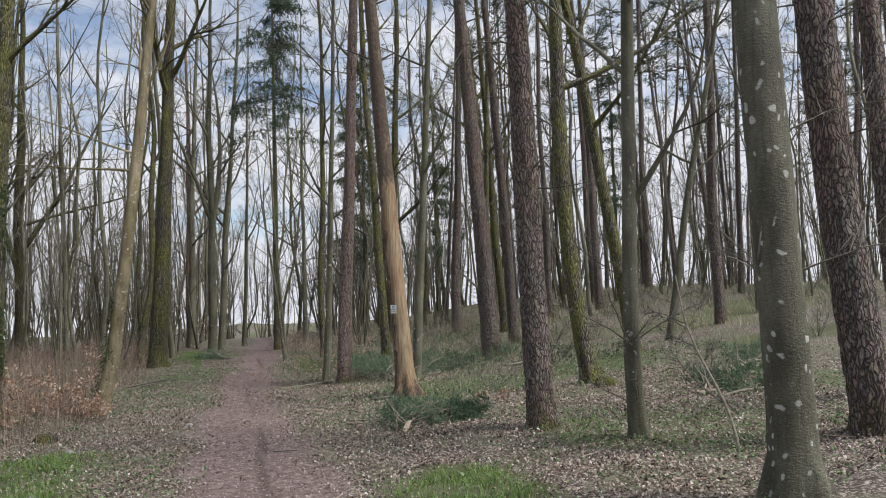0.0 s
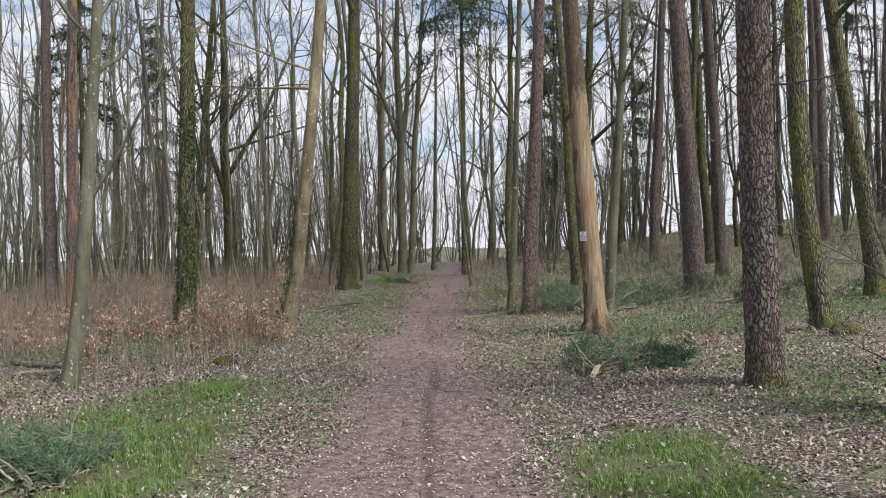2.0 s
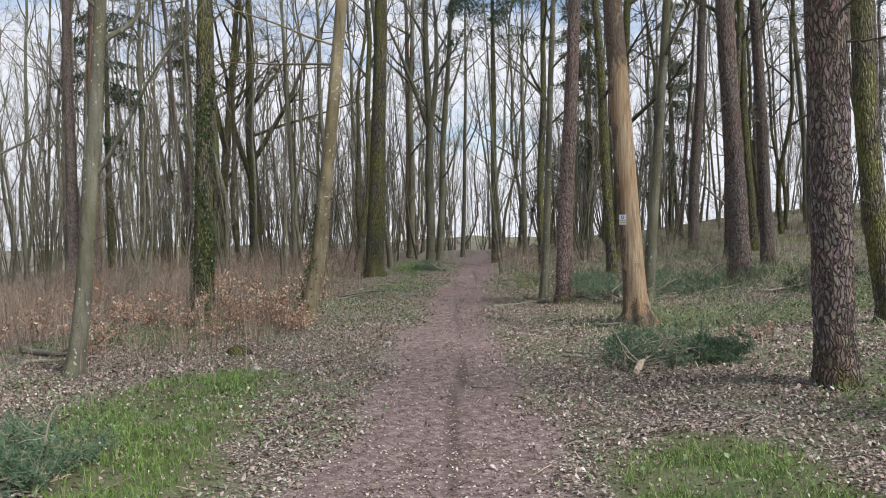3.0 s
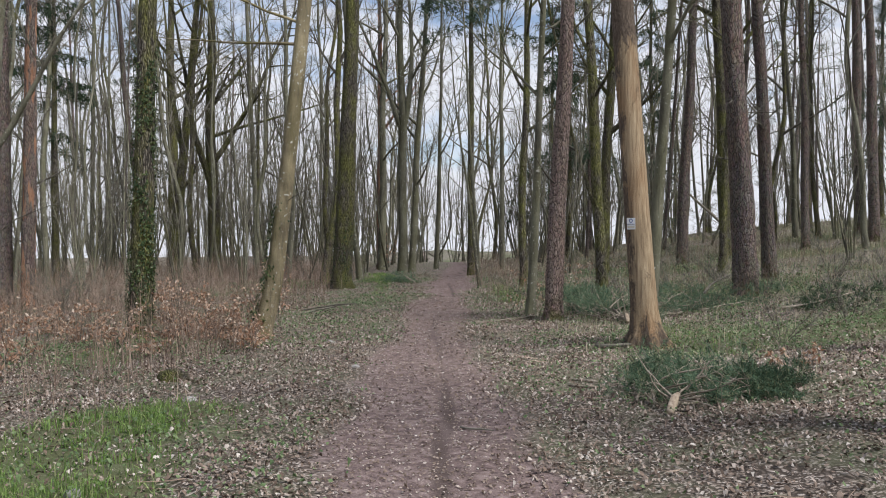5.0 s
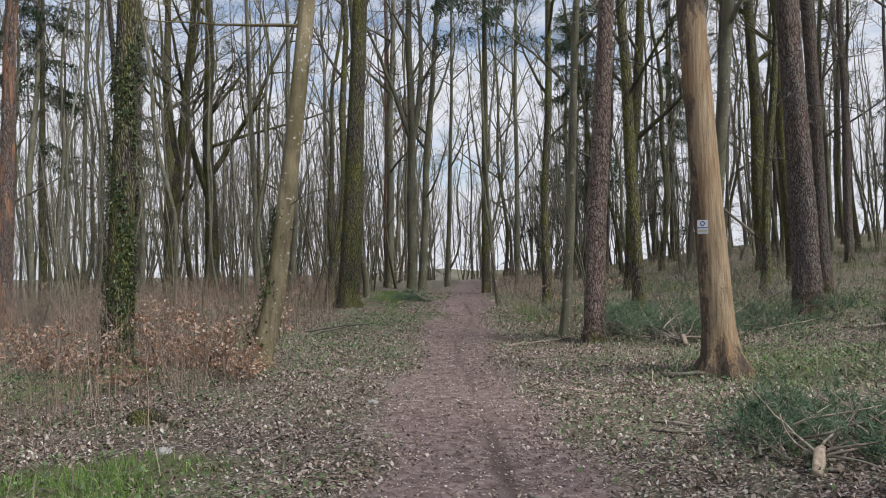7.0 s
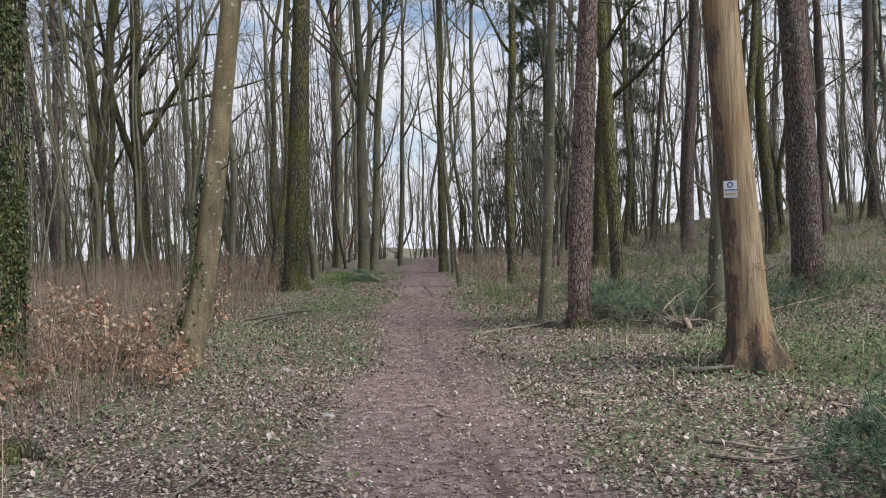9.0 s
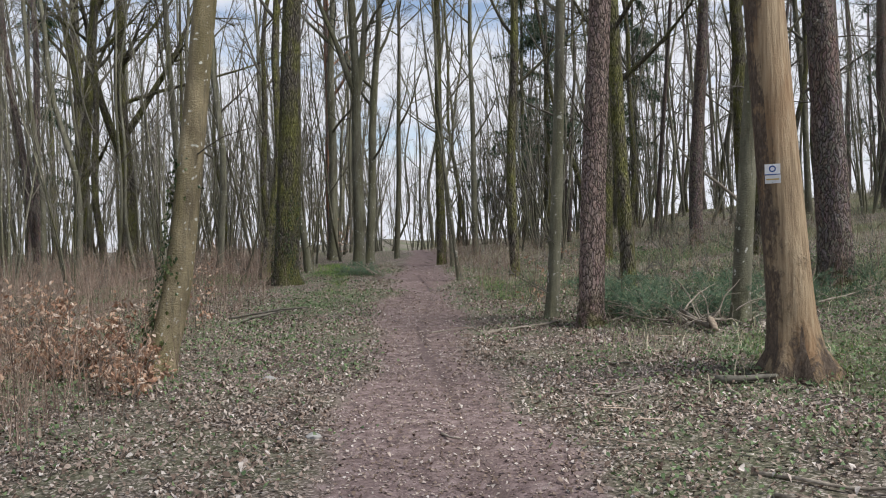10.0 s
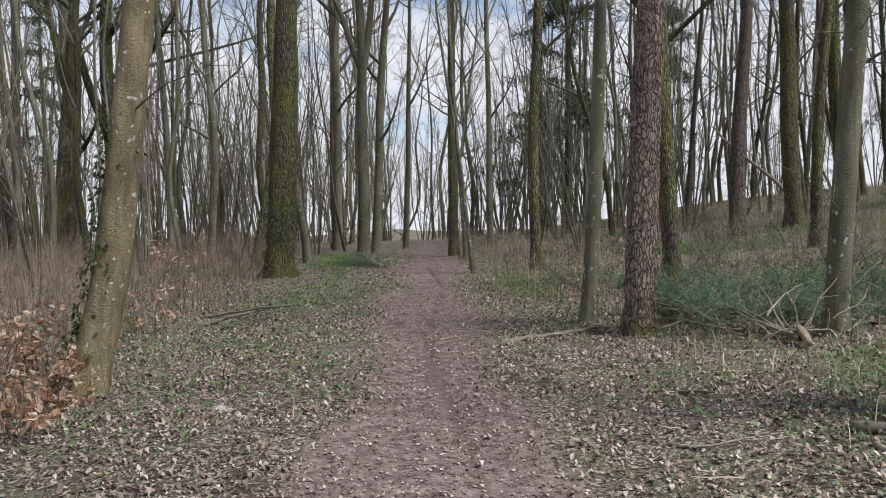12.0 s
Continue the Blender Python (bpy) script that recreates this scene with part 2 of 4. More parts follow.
def forest_floor():
    """Trodden earth on the path, leaf mould beside it, moss and grass shoots in patches; the two masks are laid down with the mesh."""
    k = Nodes("forest_floor", 0.95)
    v = k.coords((1, 1, 1))
    a_path = k.t.nodes.new("ShaderNodeAttribute")
    a_path.attribute_name = "trodden"
    a_green = k.t.nodes.new("ShaderNodeAttribute")
    a_green.attribute_name = "green"
    n1, n2, n3 = k.noise(v, 0.9, 5.0), k.noise(v, 9.0, 5.0, 0.65), k.noise(v, 55.0, 4.0, 0.7)
    bits = k.cells(k.coords((1, 1, 1), warp=0.3), 34.0)
    earth = k.ramp(n2, [(0.32, (0.082, 0.057, 0.055)), (0.5, (0.168, 0.122, 0.115)), (0.7, (0.285, 0.22, 0.207))])
    earth = k.mix(k.math("MULTIPLY", k.mask(n3, 0.55, 0.75), 0.55), earth, (0.42, 0.345, 0.30))
    earth = k.mix(k.math("MULTIPLY", k.mask(n1, 0.5, 0.7), 0.4), earth, (0.115, 0.08, 0.068))
    mould = k.ramp(bits.outputs["Color"], [(0.1, (0.10, 0.078, 0.064)), (0.4, (0.22, 0.178, 0.15)), (0.65, (0.35, 0.295, 0.255)), (0.9, (0.52, 0.46, 0.415))])
    mould = k.mix(k.mask(bits.outputs["Distance"], 0.3, 0.62), mould, (0.06, 0.047, 0.038))
    grassy = k.ramp(n3, [(0.3, (0.05, 0.052, 0.026)), (0.6, (0.10, 0.11, 0.05)), (0.8, (0.17, 0.16, 0.09))])
    g = k.mask(k.math("ADD", k.math("MULTIPLY", a_green.outputs["Fac"], 0.75), k.math("MULTIPLY", n2, 0.6)), 0.55, 0.75)
    col = k.mix(g, mould, grassy)
    olive = k.math("MULTIPLY", k.mask(k.math("ADD", n1, k.math("MULTIPLY", n2, 0.4)), 0.62, 0.85), 0.6)
    col = k.mix(olive, col, (0.115, 0.13, 0.07))
    p = k.mask(k.math("ADD", a_path.outputs["Fac"], k.math("MULTIPLY", k.math("SUBTRACT", n2, 0.5), 0.9)), 0.32, 0.68)
    col = k.mix(p, col, earth)
    a_rut = k.t.nodes.new("ShaderNodeAttribute")
    a_rut.attribute_name = "rut"
    damp = k.mask(k.math("MULTIPLY", a_rut.outputs["Fac"], k.math("ADD", n2, 0.35)), 0.22, 0.55)
    col = k.mix(k.math("MULTIPLY", damp, 0.85), col, (0.085, 0.062, 0.055))
    grit = k.cells(k.coords((1, 1, 1)), 60.0)
    col = k.mix(k.math("MULTIPLY", k.mask(grit.outputs["Distance"], 0.22, 0.12), k.mask(n2, 0.5, 0.6)), col, (0.46, 0.40, 0.36))
    relief = k.math("ADD", k.math("MULTIPLY", n3, 0.6), k.math("MULTIPLY", bits.outputs["Distance"], -0.6))
    return k.finish(col, relief, 0.6, 0.02)


PINE, SMOOTH, MOSSY, BARE = pine_bark(), smooth_bark(), mossy_bark(), bare_wood()
RED_PINE = pine_bark("red_pine_bark", 0.45)
TORN_PINE = pine_bark("torn_pine_bark", 0.2, True)
WARM = smooth_bark("warm_bark", 1.5, 0.45, 0.8, 0.26)
SPOTTED = smooth_bark("spotted_bark", 0.8, 0.36, 0.15, 0.0, 9.0)
TWIG = plain("twig_bark", [(0.3, (0.08, 0.073, 0.058)), (0.7, (0.18, 0.167, 0.138))], 14.0)
NEEDLE = leaf_mix("green_needles", [(0.0, (0.018, 0.035, 0.016)), (0.5, (0.035, 0.065, 0.03)), (1.0, (0.06, 0.095, 0.05))], 0.6)
CUT_NEEDLE = leaf_mix("cut_needles", [(0.0, (0.034, 0.066, 0.04)), (0.5, (0.07, 0.128, 0.072)), (0.85, (0.125, 0.19, 0.105)), (1.0, (0.26, 0.23, 0.13))], 0.6)
IVY = leaf_mix("ivy_leaf", [(0.0, (0.018, 0.035, 0.012)), (0.6, (0.04, 0.065, 0.02)), (1.0, (0.085, 0.10, 0.03))], 0.4)
COPPER = leaf_mix("copper_leaf", [(0.0, (0.27, 0.145, 0.095)), (0.4, (0.44, 0.27, 0.175)), (0.75, (0.58, 0.44, 0.33)), (1.0, (0.74, 0.64, 0.54))], 0.6, 0.3)
LITTER = leaf_mix("fallen_leaf", [(0.0, (0.075, 0.053, 0.04)), (0.3, (0.18, 0.13, 0.10)), (0.6, (0.30, 0.235, 0.19)), (0.86, (0.43, 0.365, 0.315)), (1.0, (0.58, 0.53, 0.48))], 0.7)
GRASS = leaf_mix("grass_blade", [(0.0, (0.10, 0.17, 0.045)), (0.5, (0.19, 0.31, 0.08)), (0.9, (0.28, 0.40, 0.13)), (1.0, (0.40, 0.40, 0.22))], 0.5, 0.3)
HERB = leaf_mix("herb_leaf", [(0.0, (0.07, 0.115, 0.05)), (0.6, (0.14, 0.21, 0.09)), (1.0, (0.23, 0.30, 0.15))], 0.55, 0.2)
STALK = leaf_mix("dry_stalk", [(0.0, (0.11, 0.075, 0.06)), (0.5, (0.25, 0.18, 0.14)), (1.0, (0.48, 0.38, 0.30))], 0.9)
SEDGE = leaf_mix("pale_sedge", [(0.0, (0.20, 0.205, 0.12)), (0.5, (0.38, 0.36, 0.235)), (1.0, (0.58, 0.52, 0.40))], 0.9)
FLOOR = forest_floor()
CUT = plain("cut_wood", [(0.3, (0.20, 0.15, 0.105)), (0.7, (0.44, 0.365, 0.28))], 30.0, 0.85)
PALE = plain("weathered_branch", [(0.3, (0.16, 0.135, 0.105)), (0.7, (0.36, 0.315, 0.255))], 20.0, 0.9, stretch=(1, 1, 1))
STONE = plain("pale_stone", [(0.3, (0.20, 0.195, 0.18)), (0.7, (0.36, 0.35, 0.33))], 12.0, 0.9)
WHITE = plain("white_enamel", [(0.3, (0.70, 0.71, 0.72)), (0.7, (0.80, 0.81, 0.82))], 30.0, 0.4, bump=0.05)
BLUE = plain("blue_print", [(0.3, (0.03, 0.09, 0.30)), (0.7, (0.05, 0.12, 0.36))], 30.0, 0.4, bump=0.05)
YELLOW = plain("yellow_print", [(0.3, (0.36, 0.26, 0.09)), (0.7, (0.46, 0.35, 0.14))], 30.0, 0.4, bump=0.05)
STEEL = plain("screw_steel", [(0.3, (0.30, 0.30, 0.30)), (0.7, (0.5, 0.5, 0.5))], 30.0, 0.4, bump=0.05)

# ---- the lie of the land: s runs along the path, d to its right ----
ALONG, ASIDE = (-0.54, 0.842), (0.842, 0.54)


def ease(a, b, x):
    q = np.clip((x - a) / (b - a), 0, 1)
    return q * q * (3 - 2 * q)


def to_sd(x, y):
    return x * ALONG[0] + y * ALONG[1], x * ASIDE[0] + y * ASIDE[1]


def to_xy(s, d):
    return s * ALONG[0] + d * ASIDE[0], s * ALONG[1] + d * ASIDE[1]


def path_middle(s):
    return 0.36 + 0.75 * ease(16, 30, s) + 1.2 * ease(28, 44, s)


def path_half(s):
    return 0.78 - 0.2 * ease(8, 18, s) + 0.06 * np.sin(s * 0.9)


def ground_z(x, y):
    s, d = to_sd(x, y)
    z = -0.43 * ease(0, 8, s) + 0.6 * ease(13, 46, s) - 9 * ease(46, 130, s)
    r = np.maximum(d - 1.6, 0)
    bank = 2.12 * ease(0, 24, r) * (1 - ease(20, 60, r) * 1.6) + 0.15 * ease(1.3, 3.6, d) * (1 - 0.6 * ease(11, 17, s))
    fall = np.maximum(-d - 2.5, 0)
    return z + bank - 0.9 * ease(0, 30, fall) - 3 * ease(25, 90, fall)


def waves(x, y, f, seed):
    """A smooth uneven field made of a few crossed waves, about -1 to 1."""
    rng = np.random.default_rng(seed)
    out = 0
    for _ in range(7):
        a, p = rng.uniform(0, 6.28), rng.uniform(0, 6.28)
        q = f * rng.uniform(0.6, 1.8)
        out = out + np.sin((x * np.cos(a) + y * np.sin(a)) * q + p)
    return out / 3.2


def trodden(x, y):
    s, d = to_sd(x, y)
    off = np.abs(d - path_middle(s)) + 0.2 * waves(x, y, 1.9, 3)
    return 1 - ease(-0.3, 0.45, off - path_half(s))


def green(x, y):
    """Where grass shoots come up: two strips beside the path and thin patches elsewhere."""
    s, d = to_sd(x, y)
    left = np.exp(-((d + 2.3) / 0.95) ** 2) * (ease(6.0, 8.0, s) * (1 - ease(11.5, 13.5, s)))
    right = np.exp(-((d - 2.3) / 0.75) ** 2) * (ease(5.6, 6.8, s) * (1 - ease(8.6, 9.8, s)))
    verge = 0.53 * np.exp(-((d + 1.0) / 0.6) ** 2) * ease(24, 27, s) * (1 - ease(32, 36, s))
    verge = verge + 0.6 * np.exp(-((d - 2.6) / 0.6) ** 2) * ease(21, 23, s) * (1 - ease(27, 31, s))
    thin = 0.5 * ease(0.0, 0.7, waves(x, y, 0.9, 8)) * ease(1.6, 3.0, np.abs(d - path_middle(s))) + 0.3 * ease(5, 9, d) * ease(12, 18, s)
    return np.clip((left + right) * (0.92 + 0.45 * waves(x, y, 1.7, 5) + 0.25 * waves(x, y, 5.0, 6)) + verge + thin, 0, 1)


def wheel_rut(x, y):
    """The narrow damp line that tyres have cut along the path."""
    s, d = to_sd(x, y)
    one = np.exp(-((d - path_middle(s) - 0.12 - 0.10 * np.sin(s * 0.55)) / 0.075) ** 2)
    two = 0.35 * np.exp(-((d - path_middle(s) + 0.28 - 0.06 * np.sin(s * 0.8)) / 0.10) ** 2)
    return np.clip(one + two, 0, 1) * (0.72 + 0.28 * waves(x, y, 0.9, 52))


def surface(x, y):
    """The ground with its small unevenness and the worn path."""
    t = trodden(x, y)
    s, d = to_sd(x, y)
    rut = wheel_rut(x, y)
    return ground_z(x, y) + (0.03 * waves(x, y, 2.2, 1) + 0.012 * waves(x, y, 9.0, 2)) * (1 - 0.6 * t) - 0.035 * t - 0.028 * rut * t


# ---- mesh helpers ----
class Shape:
    """Vertices and faces of one mesh to be."""

    def __init__(self):
        self.v, self.f = [], []

    def tube(self, pts, radii, sides, wobble=None, tip=True):
        n0, last = len(self.v), len(pts) - 1
        side = None
        for i, (p, r) in enumerate(zip(pts, radii)):
            axis = (pts[min(i + 1, last)] - pts[max(i - 1, 0)]).normalized()
            if side is None:
                side = axis.orthogonal().normalized()
            side = (side - axis * side.dot(axis)).normalized()
            other = axis.cross(side)
            for k in range(sides):
                a = k * 2 * math.pi / sides
                q = r * (wobble(i, a, p) if wobble else 1.0)
                self.v.append(p + (side * math.cos(a) + other * math.sin(a)) * q)
        for i in range(last):
            b = n0 + i * sides
            for k in range(sides):
                j = (k + 1) % sides
                self.f.append((b + k, b + j, b + sides + j, b + sides + k))
        if tip:
            b = n0 + last * sides
            self.f.append(tuple(range(b, b + sides)))

    def leaf(self, p, along, side, size, width, fold=0.2):
        """A folded pointed leaf of four corners."""
        up = along.cross(side).normalized()
        n = len(self.v)
        self.v += [p, p + along * size * 0.5 + side * width * 0.5 + up * fold * width, p + along * size, p + along * size * 0.45 - side * width * 0.5 + up * fold * width]
        self.f += [(n, n + 1, n + 2), (n, n + 2, n + 3)]

    def spike(self, p, tip, r):
        """A thin twig that tapers to its tip."""
        axis = (tip - p).normalized()
        side = axis.orthogonal().normalized()
        other = axis.cross(side)
        n = len(self.v)
        self.v += [p + side * r, p - side * r * 0.5 + other * r * 0.87, p - side * r * 0.5 - other * r * 0.87, tip]
        self.f += [(n, n + 1, n + 3), (n + 1, n + 2, n + 3), (n + 2, n, n + 3)]

    def needle(self, p, along, side, size, width):
        n = len(self.v)
        self.v += [p - side * width, p + side * width, p + along * size]
        self.f.append((n, n + 1, n + 2))

    def mesh(self, name, material, smooth=True):
        me = bpy.data.meshes.new(name)
        me.from_pydata(self.v, [], self.f)
        me.materials.append(material)
        if smooth:
            me.shade_smooth()
        return me


def part(name, shape, material, parent, label="", smooth=True):
    ob = new(name, shape.mesh(name, material, smooth))
    ob.parent = parent
    return tagged(ob, label)


def thing(name, x, y, label, category, group="", z=None, turn=0.0):
    ob = new(name)
    ob.matrix_basis = pose(x, y, float(surface(x, y)) if z is None else z, 0, 0, turn)
    return tagged(ob, label, category, group)


def spin(rng):
    v = Vector((rng.gauss(0, 1), rng.gauss(0, 1), rng.gauss(0, 1)))
    return v.normalized() if v.length > 1e-6 else Vector((1, 0, 0))


def bent_line(rng, start, way, length, steps, wander, lift=0.0):
    pts, p, w = [start], start.copy(), way.normalized()
    for _ in range(steps):
        w = (w + spin(rng) * wander + Vector((0, 0, lift))).normalized()
        p = p + w * (length / steps)
        pts.append(p)
    return pts


def branches(shape, rng, pts, radii, level, spread, count, ratio, lift):
    """Side shoots along a limb, and shoots upon shoots."""
    last = len(pts) - 1
    length = sum((pts[i + 1] - pts[i]).length for i in range(last))
    for c in range(count):
        f = rng.uniform(0.25, 0.98) * last
        i = min(int(f), last - 1)
        p = pts[i].lerp(pts[i + 1], f - i)
        axis = (pts[i + 1] - pts[i]).normalized()
        out = axis.orthogonal().normalized()
        out.rotate(Matrix.Rotation(rng.uniform(0, 6.28), 3, axis))
        way = axis * math.cos(spread) + out * math.sin(spread) * rng.uniform(0.7, 1.2)
        r = max(radii[i] * rng.uniform(0.42, 0.65), 0.0045)
        ln = length * ratio * rng.uniform(0.6, 1.25) * (1.15 - 0.55 * f / last)
        if level == 1:
            shape.spike(p, p + (way + spin(rng) * 0.25 + Vector((0, 0, lift * 3))).normalized() * ln, r)
            continue
        sub = bent_line(rng, p, way, ln, 4, 0.22, lift)
        sr = [r * (1 - 0.8 * k / (len(sub) - 1)) for k in range(len(sub))]
        shape.tube(sub, sr, 3, tip=False)
        branches(shape, rng, sub, sr, level - 1, spread * rng.uniform(0.8, 1.2), count * 2, 0.42, lift)


def trunk_line(rng, height, lean, bend, steps, kick=(0.0, 0.0), reach=0.85):
    """The middle line of a trunk, from a little under the ground up."""
    pts, ph, amp = [], rng.uniform(0, 6.28), bend
    for i in range(steps + 1):
        z = -0.25 + (height + 0.25) * (i / steps) ** 1.15
        zz = max(z, 0.0)
        sway = amp * (math.sin(zz * 0.42 + ph) - math.sin(ph) + 0.5 * math.sin(zz * 1.1 + 2 * ph) - 0.5 * math.sin(2 * ph))
        turn = 1 - math.exp(-zz / reach)
        pts.append(Vector((lean[0] * zz + kick[0] * turn + sway, lean[1] * zz + kick[1] * turn + sway * math.cos(ph * 3), z)))
    return pts


def flare(rng, amount, lobes):
    ph = rng.uniform(0, 6.28)
    seed = rng.uniform(0, 40)

    def wobble(i, a, p):
        root = math.exp(-max(p.z, 0) / 0.16) * amount
        return 1 + root * (0.75 + 0.5 * math.sin(a * lobes + ph)) + 0.035 * math.sin(a * 2 + p.z * 0.9 + seed) + 0.03 * noise.noise(Vector((math.cos(a) * 2, math.sin(a) * 2, p.z * 1.5 + seed)))
    return wobble


def plated(rng, amount):
    """Thick plates of bark standing proud of dark cracks."""
    base = flare(rng, amount, 4)
    seed = rng.uniform(0, 90)

    def wobble(i, a, p):
        q = Vector((math.cos(a) * 2.1 + seed, math.sin(a) * 2.1, p.z * 3.0))
        d = noise.voronoi(q + noise.noise_vector(q * 0.8) * 0.35)[0]
        return base(i, a, p) + 0.10 * min(d[1] - d[0], 0.35) / 0.35 - 0.05
    return wobble


BARKS = {"pine": PINE, "beech": SMOOTH, "oak": MOSSY, "dead": BARE}


def grow(kind, rng, r, lean, height, bend=0.06, near=False, limbs=11, clear=0.35, dense=3, forks=(), kick=(0.0, 0.0), reach=0.85):
    """Meshes for one tree: its trunk, its limbs and twigs and, on conifers, its needles."""
    steps = 46 if near else 16
    sides = 26 if near else 9
    line = trunk_line(rng, height, lean, bend, steps, kick, reach)
    radii = [r * (1 - 0.78 * max(p.z, 0) / height) for p in line]
    trunk, crown, needles = Shape(), Shape(), None
    arms = []
    if near and kind == "pine":
        steps, sides = 210, 44
        line = trunk_line(rng, height, lean, bend, steps)
        radii = [r * (1 - 0.72 * max(p.z, 0) / height) for p in line]
        wob = plated(rng, 0.28)
    else:
        wob = flare(rng, {"pine": 0.3, "beech": 0.45, "oak": 0.6, "dead": 0.85}[kind], 5 if kind != "dead" else 6)
    trunk.tube(line, radii, sides, wob)
    coarse = line[::max(1, len(line) // 15)]
    top = len(coarse) - 1
    if kind == "pine":
        needles = Shape()
        for c in range(12):
            # dead snags on the bare stem
            z = rng.uniform(0.18, 0.55)
            i = min(int(z * top), top - 1)
            a = rng.uniform(0, 6.28)
            ln = rng.uniform(0.4, 1.6)
            pts = bent_line(rng, coarse[i].lerp(coarse[i + 1], rng.random()), Vector((math.cos(a), math.sin(a), rng.uniform(-0.2, 0.35))), ln, 3, 0.2)
            rr = [0.018 * (1 - 0.25 * k) for k in range(4)]
            crown.tube(pts, rr, 3)
            branches(crown, rng, pts, rr, 1, 0.9, 8, 0.45, 0.0)
        for c in range(16):
            i = min(int(rng.uniform(0.6, 0.97) * top), top - 1)
            a = rng.uniform(0, 6.28)
            pts = bent_line(rng, coarse[i], Vector((math.cos(a), math.sin(a), rng.uniform(0.0, 0.5))), rng.uniform(1.2, 2.8), 4, 0.22, 0.03)
            rr = [0.045 * (1 - 0.2 * k) for k in range(5)]
            crown.tube(pts, rr, 4)
            for q in pts[2:]:
                for b in range(3):
                    middle = q + spin(rng) * 0.28
                    for n in range(11):
                        w = spin(rng)
                        w.z = abs(w.z) * 0.6
                        needles.needle(middle + spin(rng) * 0.12, w, w.orthogonal().normalized(), rng.uniform(0.2, 0.4), 0.016)
    elif kind == "dead":
        for c in range(7):
            i = rng.randint(top // 2, top - 1)
            a = rng.uniform(0, 6.28)
            pts = bent_line(rng, coarse[i], Vector((math.cos(a), math.sin(a), 0.4)), rng.uniform(0.3, 1.2), 3, 0.2)
            crown.tube(pts, [0.03, 0.022, 0.015, 0.008], 4)
    else:
        for c in range(limbs):
            f = clear + (0.97 - clear) * (c + rng.random()) / limbs
            i = min(int(f * top), top - 1)
            a = c * 2.4 + rng.uniform(-0.6, 0.6)
            rise = rng.uniform(0.5, 1.5)
            ln = height * rng.uniform(0.16, 0.30) * (1.2 - 0.7 * f)
            rr0 = max(radii[int(f * (len(radii) - 1))] * rng.uniform(0.35, 0.6), 0.012)
            pts = bent_line(rng, coarse[i].lerp(coarse[i + 1], rng.random()), Vector((math.cos(a), math.sin(a), rise)), ln, 6, 0.15, 0.05)
            rr = [rr0 * (1 - 0.14 * k) for k in range(7)]
            arm = Shape()
            arm.tube(pts, rr, 5)
            branches(arm, rng, pts, rr, 2, 0.75, 6, 0.5, 0.02)
            arms.append(arm)
        for z0, dx, dy, rise, ln, r0 in forks:
            i = max(k for k, p in enumerate(line) if p.z <= z0)
            pts = bent_line(rng, line[i].copy(), Vector((dx, dy, rise)), ln, 10, 0.1, 0.05)
            rr = [r0 * (1 - 0.085 * k) for k in range(11)]
            arm = Shape()
            arm.tube(pts, rr, 9)
            branches(arm, rng, pts, rr, 2, 0.8, 7, 0.4, 0.03)
            arms.append(arm)
        # a few thin low shoots
        for c in range(dense):
            i = min(int(rng.uniform(0.1, clear) * top), top - 1)
            a = rng.uniform(0, 6.28)
            pts = bent_line(rng, coarse[i], Vector((math.cos(a), math.sin(a), 0.5)), rng.uniform(0.6, 1.5), 4, 0.2)
            rr = [0.011 * (1 - 0.2 * k) for k in range(5)]
            crown.tube(pts, rr, 3)
            branches(crown, rng, pts, rr, 1, 0.8, 14, 0.4, 0.0)
    return trunk, crown, needles, line, radii, arms


NAMES = {"pine": "pine_tree", "beech": "beech_tree", "oak": "oak_tree", "dead": "dead_tree"}


def tree(kind, x, y, r, lean, label, height=17.0, seed=1, bend=0.05, near=False, limbs=11, clear=0.35, group="trees along the path", dense=3, bark=None, forks=(), apart=True, kick=(0.0, 0.0), reach=0.85):
    rng = random.Random(seed)
    ob = thing(NAMES[kind], x, y, label, "tree", group, z=float(ground_z(x, y)))
    trunk, crown, needles, line, radii, arms = grow(kind, rng, r, lean, height, bend, near, limbs, clear, dense, forks, kick, reach)
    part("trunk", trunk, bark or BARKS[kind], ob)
    for arm in arms:
        if apart:
            part("limb", arm, bark or BARKS[kind], ob)
        else:
            n = len(crown.v)
            crown.v += arm.v
            crown.f += [tuple(i + n for i in f) for f in arm.f]
    if crown.v:
        tagged(part("crown", crown, BARE if kind == "dead" else TWIG, ob, "bare grey-brown limbs and twigs"), kind="stuff")
    if needles and needles.v:
        tagged(part("foliage", needles, NEEDLE, ob, "dark green needle tufts", smooth=False), kind="stuff")
    return ob, line, radii


